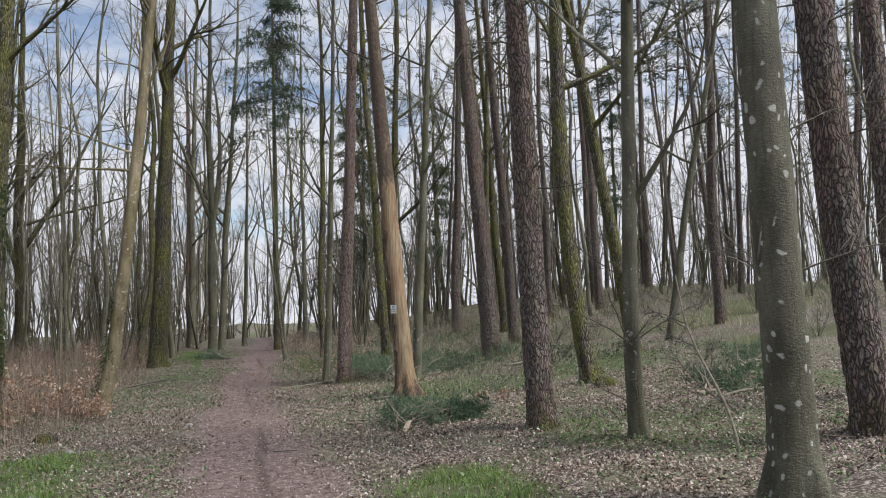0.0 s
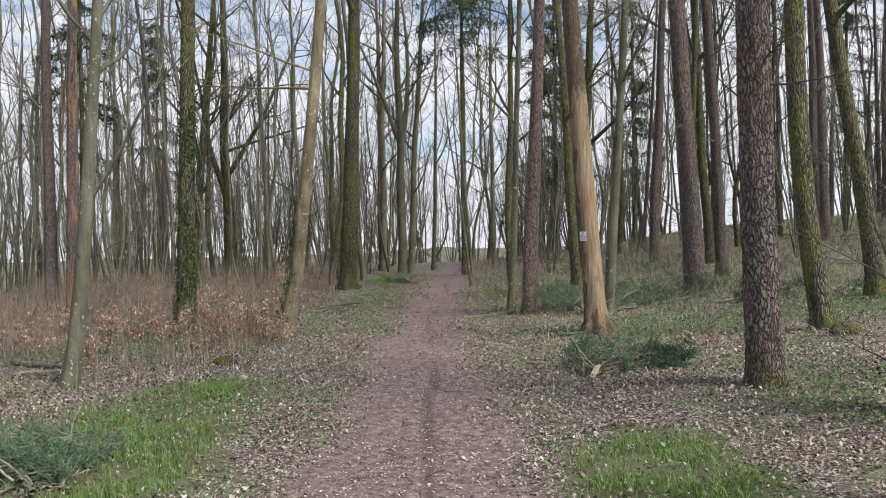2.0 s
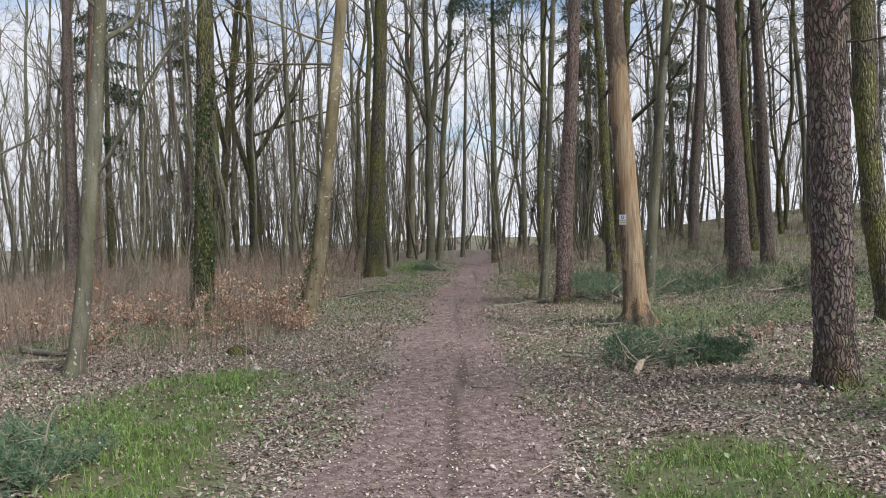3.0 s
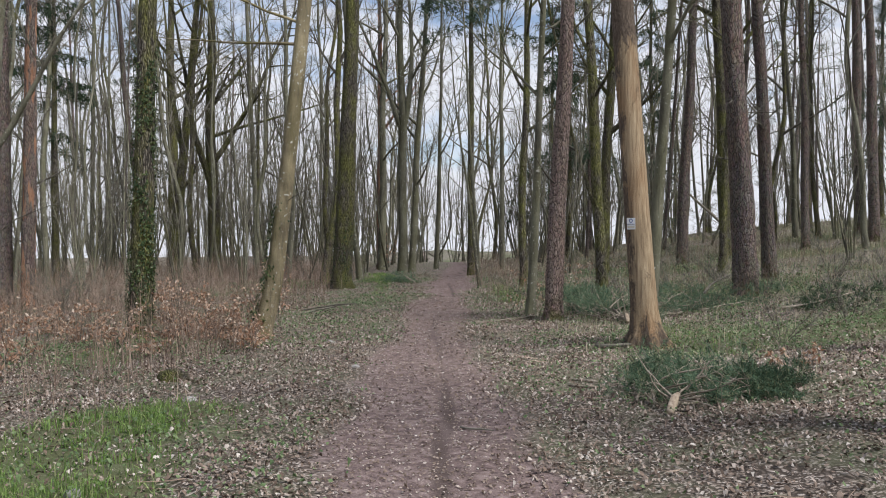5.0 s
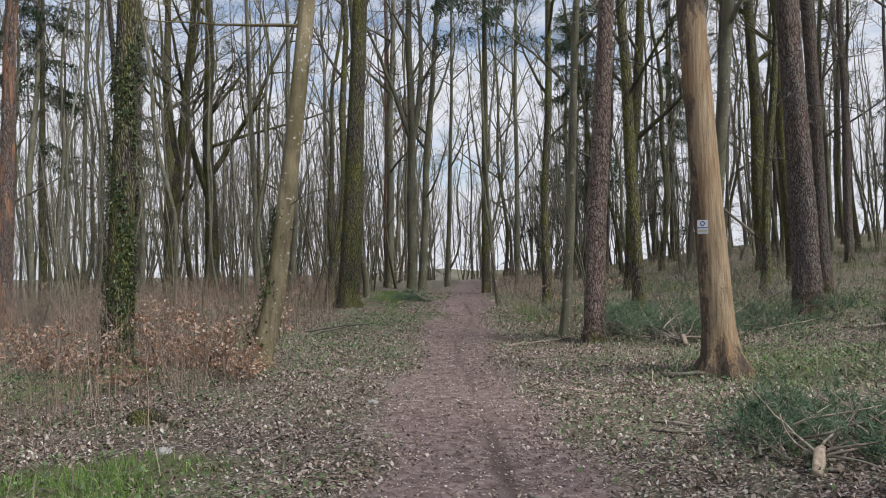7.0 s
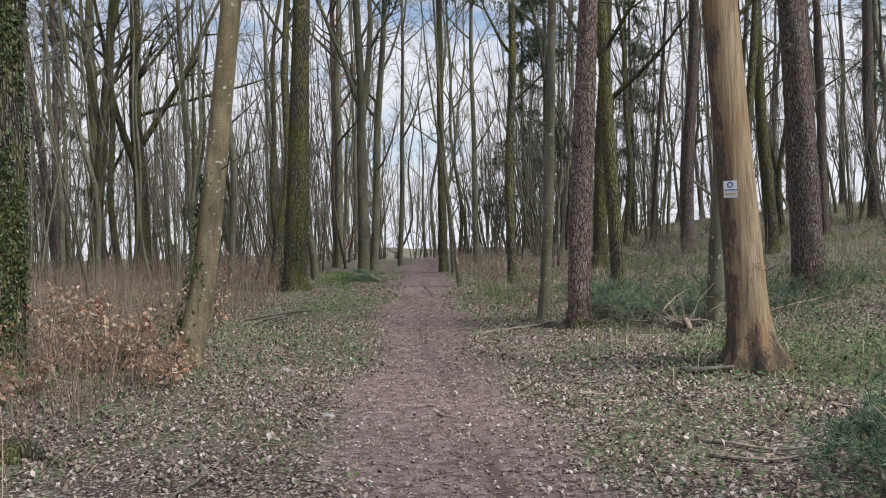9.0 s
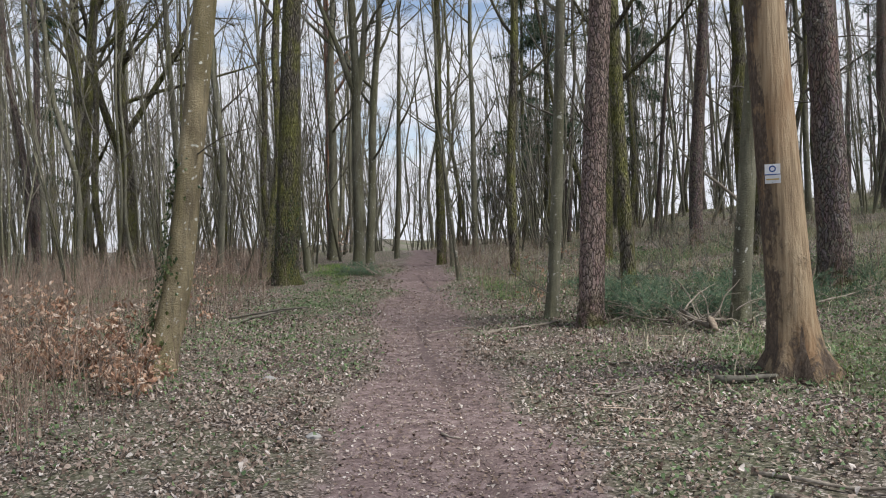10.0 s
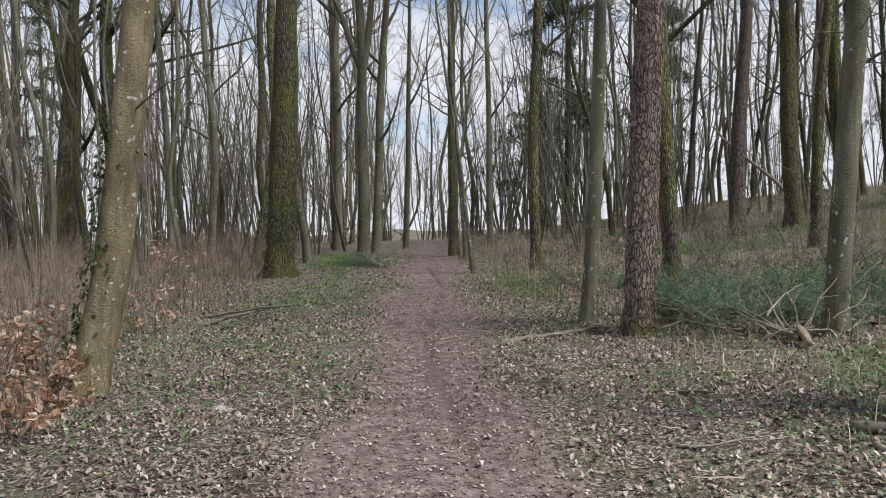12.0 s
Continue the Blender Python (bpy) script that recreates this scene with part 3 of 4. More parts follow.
def ivy_on(ob, line, radii, rng, low, high, amount, side=None):
    """Ivy leaves that climb the trunk."""
    sh = Shape()
    for n in range(amount):
        z = low + (high - low) * rng.random() ** 1.3
        i = max(k for k, p in enumerate(line) if p.z <= max(z, 0))
        a = rng.uniform(0, 6.28) if side is None else rng.gauss(side, 0.8)
        if noise.noise(Vector((math.cos(a) * 1.5, math.sin(a) * 1.5, z * 1.1 + 7))) < -0.12:
            continue
        out = Vector((math.cos(a), math.sin(a), 0))
        p = Vector((line[i].x, line[i].y, z)) + out * (radii[i] * 1.03 + rng.uniform(0, 0.05))
        along = (Vector((0, 0, -1)) + spin(rng) * 0.7 + out * 0.4).normalized()
        side_way = along.cross(out + spin(rng) * 0.3).normalized()
        sh.leaf(p, along, side_way, rng.uniform(0.035, 0.065), rng.uniform(0.03, 0.055))
    tagged(part("ivy", sh, IVY, ob, "dark glossy climbing ivy leaves", smooth=False), kind="stuff")


# ---- the ground: one sheet to the horizon ----
def spaced(lo, hi, step, far):
    mid = np.arange(lo, hi + step / 2, step)
    out, q, w = [], 0.0, step
    while q < far:
        w *= 1.22
        q += w
        out.append(q)
    out = np.array(out)
    return np.concatenate([(lo - out)[::-1], mid, hi + out])


gs, gd = spaced(2.0, 30.0, 0.13, 900.0), spaced(-7.0, 10.0, 0.13, 900.0)
S, D = np.meshgrid(gs, gd, indexing="ij")
X, Y = to_xy(S, D)
Z = surface(X, Y)
ground_mesh = bpy.data.meshes.new("ground")
count_s, count_d = len(gs), len(gd)
index = np.arange(count_s * count_d).reshape(count_s, count_d)
quads = np.stack([index[:-1, :-1], index[:-1, 1:], index[1:, 1:], index[1:, :-1]], -1).reshape(-1, 4)[:, ::-1]
ground_mesh.from_pydata(np.stack([X, Y, Z], -1).reshape(-1, 3).tolist(), [], quads.tolist())
for field, values in (("trodden", trodden(X, Y)), ("green", green(X, Y)), ("rut", np.clip(wheel_rut(X, Y), 0, 1))):
    ground_mesh.attributes.new(field, "FLOAT", "POINT").data.foreach_set("value", values.astype(np.float32).ravel())
ground_mesh.materials.append(FLOOR)
ground_mesh.shade_smooth()
tagged(new("ground", ground_mesh), "woodland floor of brown leaf mould with a trodden earth path", "ground", kind="structure")

# ---- the trees beside the path ----
BEECH = "slender grey-green beech trunk spotted with pale lichen"
PINES = "tall pine with plated red-grey bark and bare lower stem"
OAKS = "dark mossy oak trunk with furrowed bark, bare of leaves"
tree("beech", 0.86, 6.68, 0.195, (-0.008, 0.002), "thick grey beech trunk dotted with white lichen spots", 20, 11, 0.01, True, clear=0.3, bark=SPOTTED, dense=9)
tree("pine", 1.97, 9.04, 0.225, (-0.058, 0.013), PINES, 20, 12, 0.03, True)
tree("pine", 2.95, 11.4, 0.165, (-0.034, -0.01), PINES, 20, 13, 0.03, True)
tree("pine", -1.81, 10.54, 0.195, (-0.016, 0.003), "tall pine with coarse dark plated bark and mossy foot", 21, 14, 0.01, True)
tree("oak", -1.52, 14.72, 0.18, (0.032, 0.037), "bowed oak trunk with yellow-green moss on its furrowed bark", 18, 15, 0.015, True, kick=(-0.657, 0.004), reach=2.5)
tree("beech", -0.47, 9.75, 0.108, (0.058, 0.003), BEECH, 14, 16, 0.012, True, clear=0.25, dense=12, kick=(-0.135, -0.015))
tree("beech", -10.87, 8.12, 0.115, (0.041, 0.065), BEECH, 13, 17, 0.015, True, clear=0.3, kick=(0.048, 0.083))
ivied, ivied_line, ivied_r = tree("oak", -13.52, 12.45, 0.2, (0.024, 0.024), "straight oak trunk wrapped in climbing ivy", 18, 18, 0.015, True, clear=0.5)
ivy_on(ivied, ivied_line, ivied_r, random.Random(5), 0.3, 5.2, 4200)
leaning, leaning_line, leaning_r = tree("beech", -11.89, 13.7, 0.162, (0.079, 0.064), "leaning beech with brown foot and ivy on its lower stem", 17, 19, 0.012, True, clear=0.45, bark=WARM, kick=(0.119, 0.206), forks=((5.3, -0.9, -0.5, 0.05, 2.8, 0.032), (5.9, -0.7, -0.6, 0.3, 3.2, 0.028)))
ivy_on(leaning, leaning_line, leaning_r, random.Random(6), 0.3, 2.4, 1100, side=3.6)
broad, broad_line, broad_r = tree("oak", -17.21, 22.64, 0.315, (0.038, 0.029), "broad mossy oak trunk with ivy near its foot", 20, 20, 0.03, True, clear=0.5)
ivy_on(broad, broad_line, broad_r, random.Random(7), 0.2, 2.2, 900)
tree("pine", -8.1, 18.0, 0.178, (0.034, 0.055), "slim pine with flaking red-brown plated bark", 20, 21, 0.012, True, bark=RED_PINE)
tree("beech", -8.89, 18.62, 0.096, (0.042, 0.025), BEECH, 14, 22, 0.015, True)
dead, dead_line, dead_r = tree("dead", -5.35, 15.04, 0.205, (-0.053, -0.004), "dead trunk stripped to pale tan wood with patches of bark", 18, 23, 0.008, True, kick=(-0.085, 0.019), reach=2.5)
tree("beech", -6.13, 17.94, 0.118, (0.065, 0.03), BEECH, 15, 24, 0.012, True)
tree("pine", -5.0, 21.3, 0.255, (-0.045, -0.01), PINES, 21, 25, 0.015, True)
tree("pine", -4.98, 24.7, 0.18, (-0.043, -0.025), PINES, 21, 26, 0.03)
tree("pine", -8.54, 30.3, 0.2, (0.04, 0.02), PINES, 20, 27, 0.04)
tree("oak", -8.59, 22.35, 0.155, (-0.028, -0.016), OAKS, 18, 28, 0.06)
tree("oak", -10.66, 28.3, 0.2, (0.045, 0.025), OAKS, 18, 29)
tree("oak", -6.03, 28.1, 0.165, (-0.041, -0.023), OAKS, 18, 30)
tree("oak", -0.94, 19.0, 0.18, (-0.125, -0.07), "leaning dark oak trunk with furrowed bark", 17, 31, 0.04)
tree("pine", -2.9, 32.4, 0.18, (-0.004, -0.002), PINES, 21, 32)
tree("pine", 1.29, 22.9, 0.15, (0.02, 0.01), PINES, 20, 33)
tree("beech", -0.11, 20.9, 0.11, (0.20, 0.06), "slanting beech stem among straighter trees", 13, 34)
tree("pine", -3.4, 36.0, 0.2, (-0.02, -0.006), PINES, 21, 35)
tree("pine", -1.1, 41.0, 0.2, (0.02, 0.01), PINES, 21, 36)
tree("oak", -7.2, 31.3, 0.24, (-0.045, -0.025), "oak trunk with bright moss on its spreading foot", 19, 37)
tree("oak", -12.05, 25.1, 0.13, (0.012, 0.006), OAKS, 17, 38)
tree("beech", -16.5, 32.5, 0.12, (0.01, 0.005), BEECH, 16, 39)
tree("beech", -15.4, 28.4, 0.075, (-0.044, -0.023), BEECH, 12, 40)
tree("beech", -13.5, 24.9, 0.055, (-0.09, -0.05), "thin crooked beech sapling beside the path", 8, 41, clear=0.2)
tree("oak", -6.6, 27.1, 0.125, (0.046, 0.024), OAKS, 17, 42)
tree("beech", -19.3, 29.1, 0.2, (0.012, 0.007), "grey beech forking high into two upswept stems", 18, 43, clear=0.5, forks=((6.0, 0.4, 0.22, 1.4, 8.0, 0.13), (6.3, -0.4, -0.2, 1.5, 7.0, 0.11)))
tree("beech", -19.75, 30.5, 0.165, (0.06, 0.03), BEECH, 18, 44, clear=0.3)
tree("beech", -22.2, 31.8, 0.19, (0.026, 0.014), BEECH, 18, 45)
tree("beech", -20.1, 33.0, 0.11, (0.03, 0.015), BEECH, 16, 46)
tree("oak", -25.9, 25.4, 0.27, (-0.002, -0.001), "oak forking into upswept bare limbs", 18, 47, limbs=6, clear=0.45, forks=((4.2, -0.3, -0.3, 1.5, 8.0, 0.15), (4.8, 0.5, 0.5, 1.1, 9.0, 0.12), (6.0, 0.8, 0.8, 0.5, 7.0, 0.07), (7.5, 0.5, 0.6, 1.1, 6.0, 0.07)))
tree("oak", -26.4, 23.7, 0.22, (0.09, 0.05), "leaning oak with a forked crooked crown", 16, 48, limbs=6, clear=0.45, forks=((5.2, -0.35, -0.2, 1.5, 7.0, 0.12), (6.5, 0.5, 0.3, 1.1, 5.0, 0.07)))
tree("oak", -31.5, 28.0, 0.29, (0.003, 0.002), OAKS, 18, 49, limbs=9, clear=0.25)
tree("pine", -22.5, 15.7, 0.19, (0.028, 0.016), "pine with orange-brown bark torn from its stem", 20, 50, 0.02, True, bark=TORN_PINE)
tree("oak", -22.74, 32.49, 0.19, (0.0, 0.0), "red-brown trunk stripped of bark at its foot", 17, 53, 0.03, bark=TORN_PINE)
tree("pine", -23.4, 15.6, 0.2, (0.010, 0.006), PINES, 20, 51)
tree("pine", -27.8, 23.3, 0.13, (0.028, 0.015), PINES, 20, 52)

# ---- the wood around: a few kinds grown once and set out by chance ----
FAR = []
for n, (kind, r, height, bend, limbs, clear, label) in enumerate((
        ("beech", 0.11, 17, 0.3, 8, 0.3, "slender bare beech in the wood"),
        ("beech", 0.14, 19, 0.32, 8, 0.35, "slender bare beech in the wood"),
        ("beech", 0.07, 12, 0.36, 6, 0.2, "thin crooked young beech"),
        ("beech", 0.06, 11, 0.42, 6, 0.15, "thin crooked young beech"),
        ("beech", 0.09, 15, 0.34, 7, 0.25, "slender bare beech in the wood"),
        ("oak", 0.17, 18, 0.22, 11, 0.3, "dark bare oak in the wood"),
        ("oak", 0.13, 16, 0.26, 10, 0.25, "dark bare oak in the wood"),
        ("pine", 0.17, 20, 0.09, 0, 0, "straight bare-stemmed pine in the wood"),
        ("pine", 0.14, 19, 0.12, 0, 0, "straight bare-stemmed pine in the wood"))):
    ob, _, _ = tree(kind, -40.0 - 3 * n, 60.0 + 2 * n, r, (0.02, 0.01), label, height, 100 + n, bend, False, limbs, clear, "trees of the wood", dense=9, apart=False)
    FAR.append((kind, ob))


def thicket(x, y, seed):
    """A clump of thin crooked stems from one stool."""
    r = random.Random(seed)
    ob = thing("hazel_shrub", x, y, "clump of thin crooked bare stems in the understorey", "shrub", "understorey shrubs", z=float(ground_z(x, y)))
    twigs = Shape()
    for n in range(6):
        a = r.uniform(0, 6.28)
        line = bent_line(r, Vector((math.cos(a) * 0.15, math.sin(a) * 0.15, -0.1)), Vector((math.cos(a) * 0.22, math.sin(a) * 0.22, 1)), r.uniform(5, 10), 9, 0.1, 0.04)
        r0 = r.uniform(0.028, 0.05)
        radii = [r0 * (1 - 0.085 * k) for k in range(10)]
        stem = Shape()
        stem.tube(line, radii, 5)
        part("stem", stem, SMOOTH, ob)
        branches(twigs, r, line, radii, 1, 0.6, 30, 0.16, 0.04)
    tagged(part("crown", twigs, TWIG, ob), kind="stuff")
    return ob


FAR += [("shrub", thicket(-45.0 - 2 * n, 52.0, 300 + n)) for n in range(3)]
rng = random.Random(77)
placed = [(o.location.x, o.location.y) for o in scene.objects if o.name.split(".")[0] in NAMES.values()]
tries = 0
far_count = 0
while far_count < 470 and tries < 60000:
    tries += 1
    s, d = rng.uniform(-8, 64), rng.uniform(-44, 46)
    if rng.random() > (1.0 if 26 < s < 56 and -20 < d < 16 else 0.4):
        continue
    if s < 46 and abs(d - path_middle(s)) < 2.6 + 0.02 * s:
        continue
    if s < 46 and -8 - 0.1 * s < d < 10 and s < (30 if d > -6 else 22):
        continue
    if s < 24 and -9 < d < 16:
        continue
    if abs(d - 1) > (9 + 0.7 * s if d < 0 else 15 + 0.85 * s) and rng.random() > 0.2:
        continue
    x, y = to_xy(s, d)
    gap = 1.3 if d < 4 else 1.9
    if any((x - a) ** 2 + (y - b) ** 2 < gap * gap for a, b in placed):
        continue
    chance = rng.random()
    if chance > 0.62 - (0.12 if d < 4 else 0.0) and s > 20:
        pick = rng.choice(FAR[-3:])
    elif d > 4:
        chance /= 0.62
        pick = rng.choice([f for f in FAR if f[0] == "pine"] if chance < 0.45 else [f for f in FAR if f[0] in ("beech", "oak")])
    else:
        pick = rng.choice([f for f in FAR if f[0] == "beech"] if chance < 0.4 else FAR[:9])
    k = rng.uniform(0.8, 1.2)
    m = pose(x, y, float(ground_z(x, y)), rng.gauss(0, 3.2), rng.gauss(0, 3.2), rng.uniform(0, 360)) @ Matrix.Diagonal((k * 0.7, k * 0.7, k * rng.uniform(0.9, 1.15), 1))
    copy_thing(pick[1], m)
    placed.append((x, y))
    far_count += 1

# the wood goes on behind the crest of the bank
more = 0
while more < 64:
    s, d = rng.uniform(15, 48), rng.uniform(15, 42)
    x, y = to_xy(s, d)
    if any((x - a) ** 2 + (y - b) ** 2 < 1.2 for a, b in placed):
        continue
    pick = rng.choice((FAR[0], FAR[4], FAR[6], FAR[7], FAR[8], FAR[9], FAR[10], FAR[11]))
    k = rng.uniform(0.75, 1.1)
    copy_thing(pick[1], pose(x, y, float(ground_z(x, y)), rng.gauss(0, 3), rng.gauss(0, 3), rng.uniform(0, 360)) @ Matrix.Diagonal((k * 0.85, k * 0.85, k, 1)))
    placed.append((x, y))
    more += 1

# thin crooked stems that fill the view over the crest of the path
more = 0
while more < 62:
    s, d = rng.uniform(35, 56), rng.uniform(-13, 13)
    x, y = to_xy(s, d)
    if any((x - a) ** 2 + (y - b) ** 2 < 0.5 for a, b in placed) or (s < 46 and abs(d - path_middle(s)) < 1.5):
        continue
    pick = rng.choice((FAR[2], FAR[3], FAR[3], FAR[9], FAR[10], FAR[11]))
    k = rng.uniform(0.7, 1.15)
    copy_thing(pick[1], pose(x, y, float(ground_z(x, y)), rng.gauss(0, 4), rng.gauss(0, 4), rng.uniform(0, 360)) @ Matrix.Diagonal((k, k, k, 1)))
    placed.append((x, y))
    more += 1

# a closer rank with full crowns on the far side of the dip
more = 0
while more < 44:
    s, d = rng.uniform(29, 50), rng.choice((rng.uniform(-20, -1.2), rng.uniform(-14, -1.2), rng.uniform(-20, -1.2), rng.uniform(9, 18)))
    x, y = to_xy(s, d)
    if any((x - a) ** 2 + (y - b) ** 2 < 0.9 for a, b in placed) or abs(d - path_middle(s)) < 1.8:
        continue
    pick = rng.choice((FAR[0], FAR[1], FAR[4], FAR[5], FAR[6]))
    k = rng.uniform(0.75, 1.1)
    copy_thing(pick[1], pose(x, y, float(ground_z(x, y)), rng.gauss(0, 2), rng.gauss(0, 2), rng.uniform(0, 360)) @ Matrix.Diagonal((k * 0.75, k * 0.75, k, 1)))
    placed.append((x, y))
    more += 1


# ---- conifers whose dark boughs hang over the wood ----
def spruce(x, y, height, low, seed, reach=2.6, count=40):
    r = random.Random(seed)
    ob = thing("spruce_tree", x, y, "spruce with dark green drooping boughs among bare trees", "tree", "spruces", z=float(ground_z(x, y)))
    line = trunk_line(r, height, (0.01, 0.0), 0.03, 18)
    trunk, boughs, needles = Shape(), Shape(), Shape()
    trunk.tube(line, [0.16 * (1 - 0.9 * max(p.z, 0) / height) for p in line], 10, flare(r, 0.3, 5))
    for n in range(count):
        z = low + (height - low) * r.random() ** 0.9
        ln = reach * (1 - 0.75 * (z - low) / (height - low)) * r.uniform(0.5, 1.15)
        a = r.uniform(0, 6.28)
        start = Vector((0.01 * z, 0, z))
        pts = bent_line(r, start, Vector((math.cos(a), math.sin(a), 0.05)), ln, 6, 0.1, -0.07)
        boughs.tube(pts, [0.022 * (1 - 0.14 * k) for k in range(7)], 3)
        for q in pts[1:]:
            for t in range(7):
                w = (spin(r) + Vector((0, 0, -0.8))).normalized()
                tip = bent_line(r, q, w, r.uniform(0.25, 0.6), 2, 0.2)
                for m in range(9):
                    c = tip[0].lerp(tip[2], m / 8)
                    wn2 = spin(r)
                    needles.needle(c, (wn2 + w * 0.6).normalized(), wn2.orthogonal().normalized(), r.uniform(0.1, 0.19), 0.018)
    part("trunk", trunk, MOSSY, ob)
    tagged(part("crown", boughs, TWIG, ob), kind="stuff")
    tagged(part("foliage", needles, NEEDLE, ob, "dark green hanging needles", smooth=False), kind="stuff")
    return ob


spruce(-16.5, 29.8, 19.0, 8.8, 401, 2.6, 72)
spruce(-15.4, 37.2, 15.0, 3.5, 402)
spruce(-18.0, 41.5, 14.0, 2.0, 403)
spruce(-13.0, 42.5, 13.0, 1.5, 404)
spruce(-38.8, 32.0, 16.0, 3.0, 405)
spruce(-30.5, 21.5, 17.0, 5.0, 406)
spruce(-3.0, 47.0, 15.0, 3.0, 407)


# ---- waymark on the dead trunk ----
def box(shape, x0, x1, y0, y1, z0, z1):
    n = len(shape.v)
    shape.v += [Vector((x, y, z)) for x in (x0, x1) for y in (y0, y1) for z in (z0, z1)]
    shape.f += [tuple(n + i for i in f) for f in ((0, 1, 3, 2), (4, 6, 7, 5), (0, 4, 5, 1), (2, 3, 7, 6), (0, 2, 6, 4), (1, 5, 7, 3))]


def waymark(x, y, z, turn):
    ob = thing("waymark_sign", x, y, "white waymark plate with blue ring screwed to the dead trunk", "sign", z=z, turn=turn)
    upper, lower, rule, bar = Shape(), Shape(), Shape(), Shape()
    box(upper, -0.064, 0.064, -0.004, 0.0, -0.005, 0.09)
    box(lower, -0.062, 0.066, -0.004, 0.0, -0.08, -0.008)
    box(rule, -0.064, 0.064, -0.0065, -0.0045, -0.004, 0.003)
    box(bar, -0.050, 0.054, -0.0065, -0.0045, -0.050, -0.038)
    p1 = part("upper_plate", upper, WHITE, ob, "white square plate", smooth=False)
    p2 = part("lower_plate", lower, WHITE, ob, "white plate with one yellow line", smooth=False)
    ring = Shape()
    n = 28
    for k in range(n):
        a = k * 2 * math.pi / n
        for q in (0.018, 0.029):
            for dy in (-0.0045, -0.0068):
                ring.v.append(Vector((q * math.cos(a), dy, 0.048 + q * math.sin(a))))
    for k in range(n):
        i, j = 4 * k, 4 * ((k + 1) % n)
        ring.f += [(i + 1, i + 3, j + 3, j + 1), (i, i + 1, j + 1, j), (i + 2, j + 2, j + 3, i + 3)]
    part("ring", ring, BLUE, p1, "blue ring", smooth=False)
    part("rule", rule, BLUE, p1, "blue line", smooth=False)
    part("bar", bar, YELLOW, p2, "yellow line of writing", smooth=False)
    for sx, sz in ((0.0, 0.083), (0.0, -0.072)):
        s = Shape()
        s.tube([Vector((sx, -0.004, sz)), Vector((sx, -0.007, sz))], [0.004, 0.0035], 8)
        part("screw", s, STEEL, ob)
    return ob


waymark(-5.515, 14.828, 1.505, -4.0)


# ---- young beeches that keep their copper leaves ----
def copper_sapling(x, y, height, stems, leaves, seed, spread=0.5):
    r = random.Random(seed)
    ob = thing("beech_sapling", x, y, "young beech with dry copper leaves still on its twigs", "sapling", "young beeches")
    twigs, foliage = Shape(), Shape()
    tips = []
    for n in range(stems):
        a = r.uniform(0, 6.28)
        out = r.random() * spread
        start = Vector((math.cos(a) * out * 0.4, math.sin(a) * out * 0.4, -0.05))
        pts = bent_line(r, start, Vector((math.cos(a) * 0.35, math.sin(a) * 0.35, 1)), height * r.uniform(0.5, 1.1), 6, 0.16, 0.02)
        rr = [0.008 * (1 - 0.13 * k) for k in range(7)]
        one = Shape()
        one.tube(pts, rr, 4)
        part("stem", one, TWIG, ob)
        for q in range(4):
            i = r.randint(1, 5)
            b = r.uniform(0, 6.28)
            sub = bent_line(r, pts[i], Vector((math.cos(b), math.sin(b), 0.35)), height * r.uniform(0.2, 0.45), 4, 0.2)
            twigs.tube(sub, [0.004, 0.0035, 0.003, 0.0025, 0.0015], 3, tip=False)
            tips += sub[1:]
        tips += pts[2:]
    for n in range(int(leaves * 1.7)):
        p = r.choice(tips) + spin(r) * 0.03
        w = (spin(r) + Vector((0, 0, -0.5))).normalized()
        foliage.leaf(p, w, w.cross(spin(r)).normalized(), r.uniform(0.05, 0.1), r.uniform(0.03, 0.055), 0.25)
    tagged(part("crown", twigs, TWIG, ob), kind="stuff")
    tagged(part("foliage", foliage, COPPER, ob, "dry copper-brown leaves", smooth=False), kind="stuff")
    return ob


for n, (s, d, height, stems, leaves) in enumerate((
        (15.6, -5.6, 0.9, 6, 200), (16.6, -4.7, 0.8, 6, 190), (16.1, -3.8, 0.7, 5, 150), (17.6, -5.6, 1.0, 6, 210),
        (18.0, -4.1, 1.1, 8, 360), (17.7, -3.5, 1.0, 7, 300), (17.2, -2.75, 0.7, 5, 130), (16.6, -2.5, 0.55, 4, 110), (18.5, -3.3, 0.9, 5, 140),
        (16.4, -7.0, 0.9, 6, 200), (15.0, -7.4, 0.8, 6, 180), (24.9, -3.6, 1.3, 5, 120), (13.1, 4.6, 0.35, 4, 60),
        (20.9, 2.2, 1.1, 2, 30), (22.4, 3.1, 0.9, 2, 34), (41.0, -1.4, 1.8, 6, 180), (18.9, -6.5, 0.9, 6, 190), (20.2, -4.6, 0.9, 5, 120),
        (14.2, -5.2, 0.6, 4, 90), (17.9, -2.85, 0.65, 6, 150), (17.7, -3.2, 0.8, 6, 170), (21.0, -3.0, 0.8, 5, 70), (26.0, 4.6, 1.0, 3, 40), (19.5, -8.0, 1.0, 6, 180), (22.5, -5.8, 1.0, 5, 120))):
    x, y = to_xy(s, d)
    copper_sapling(x, y, height, stems, leaves, 500 + n)


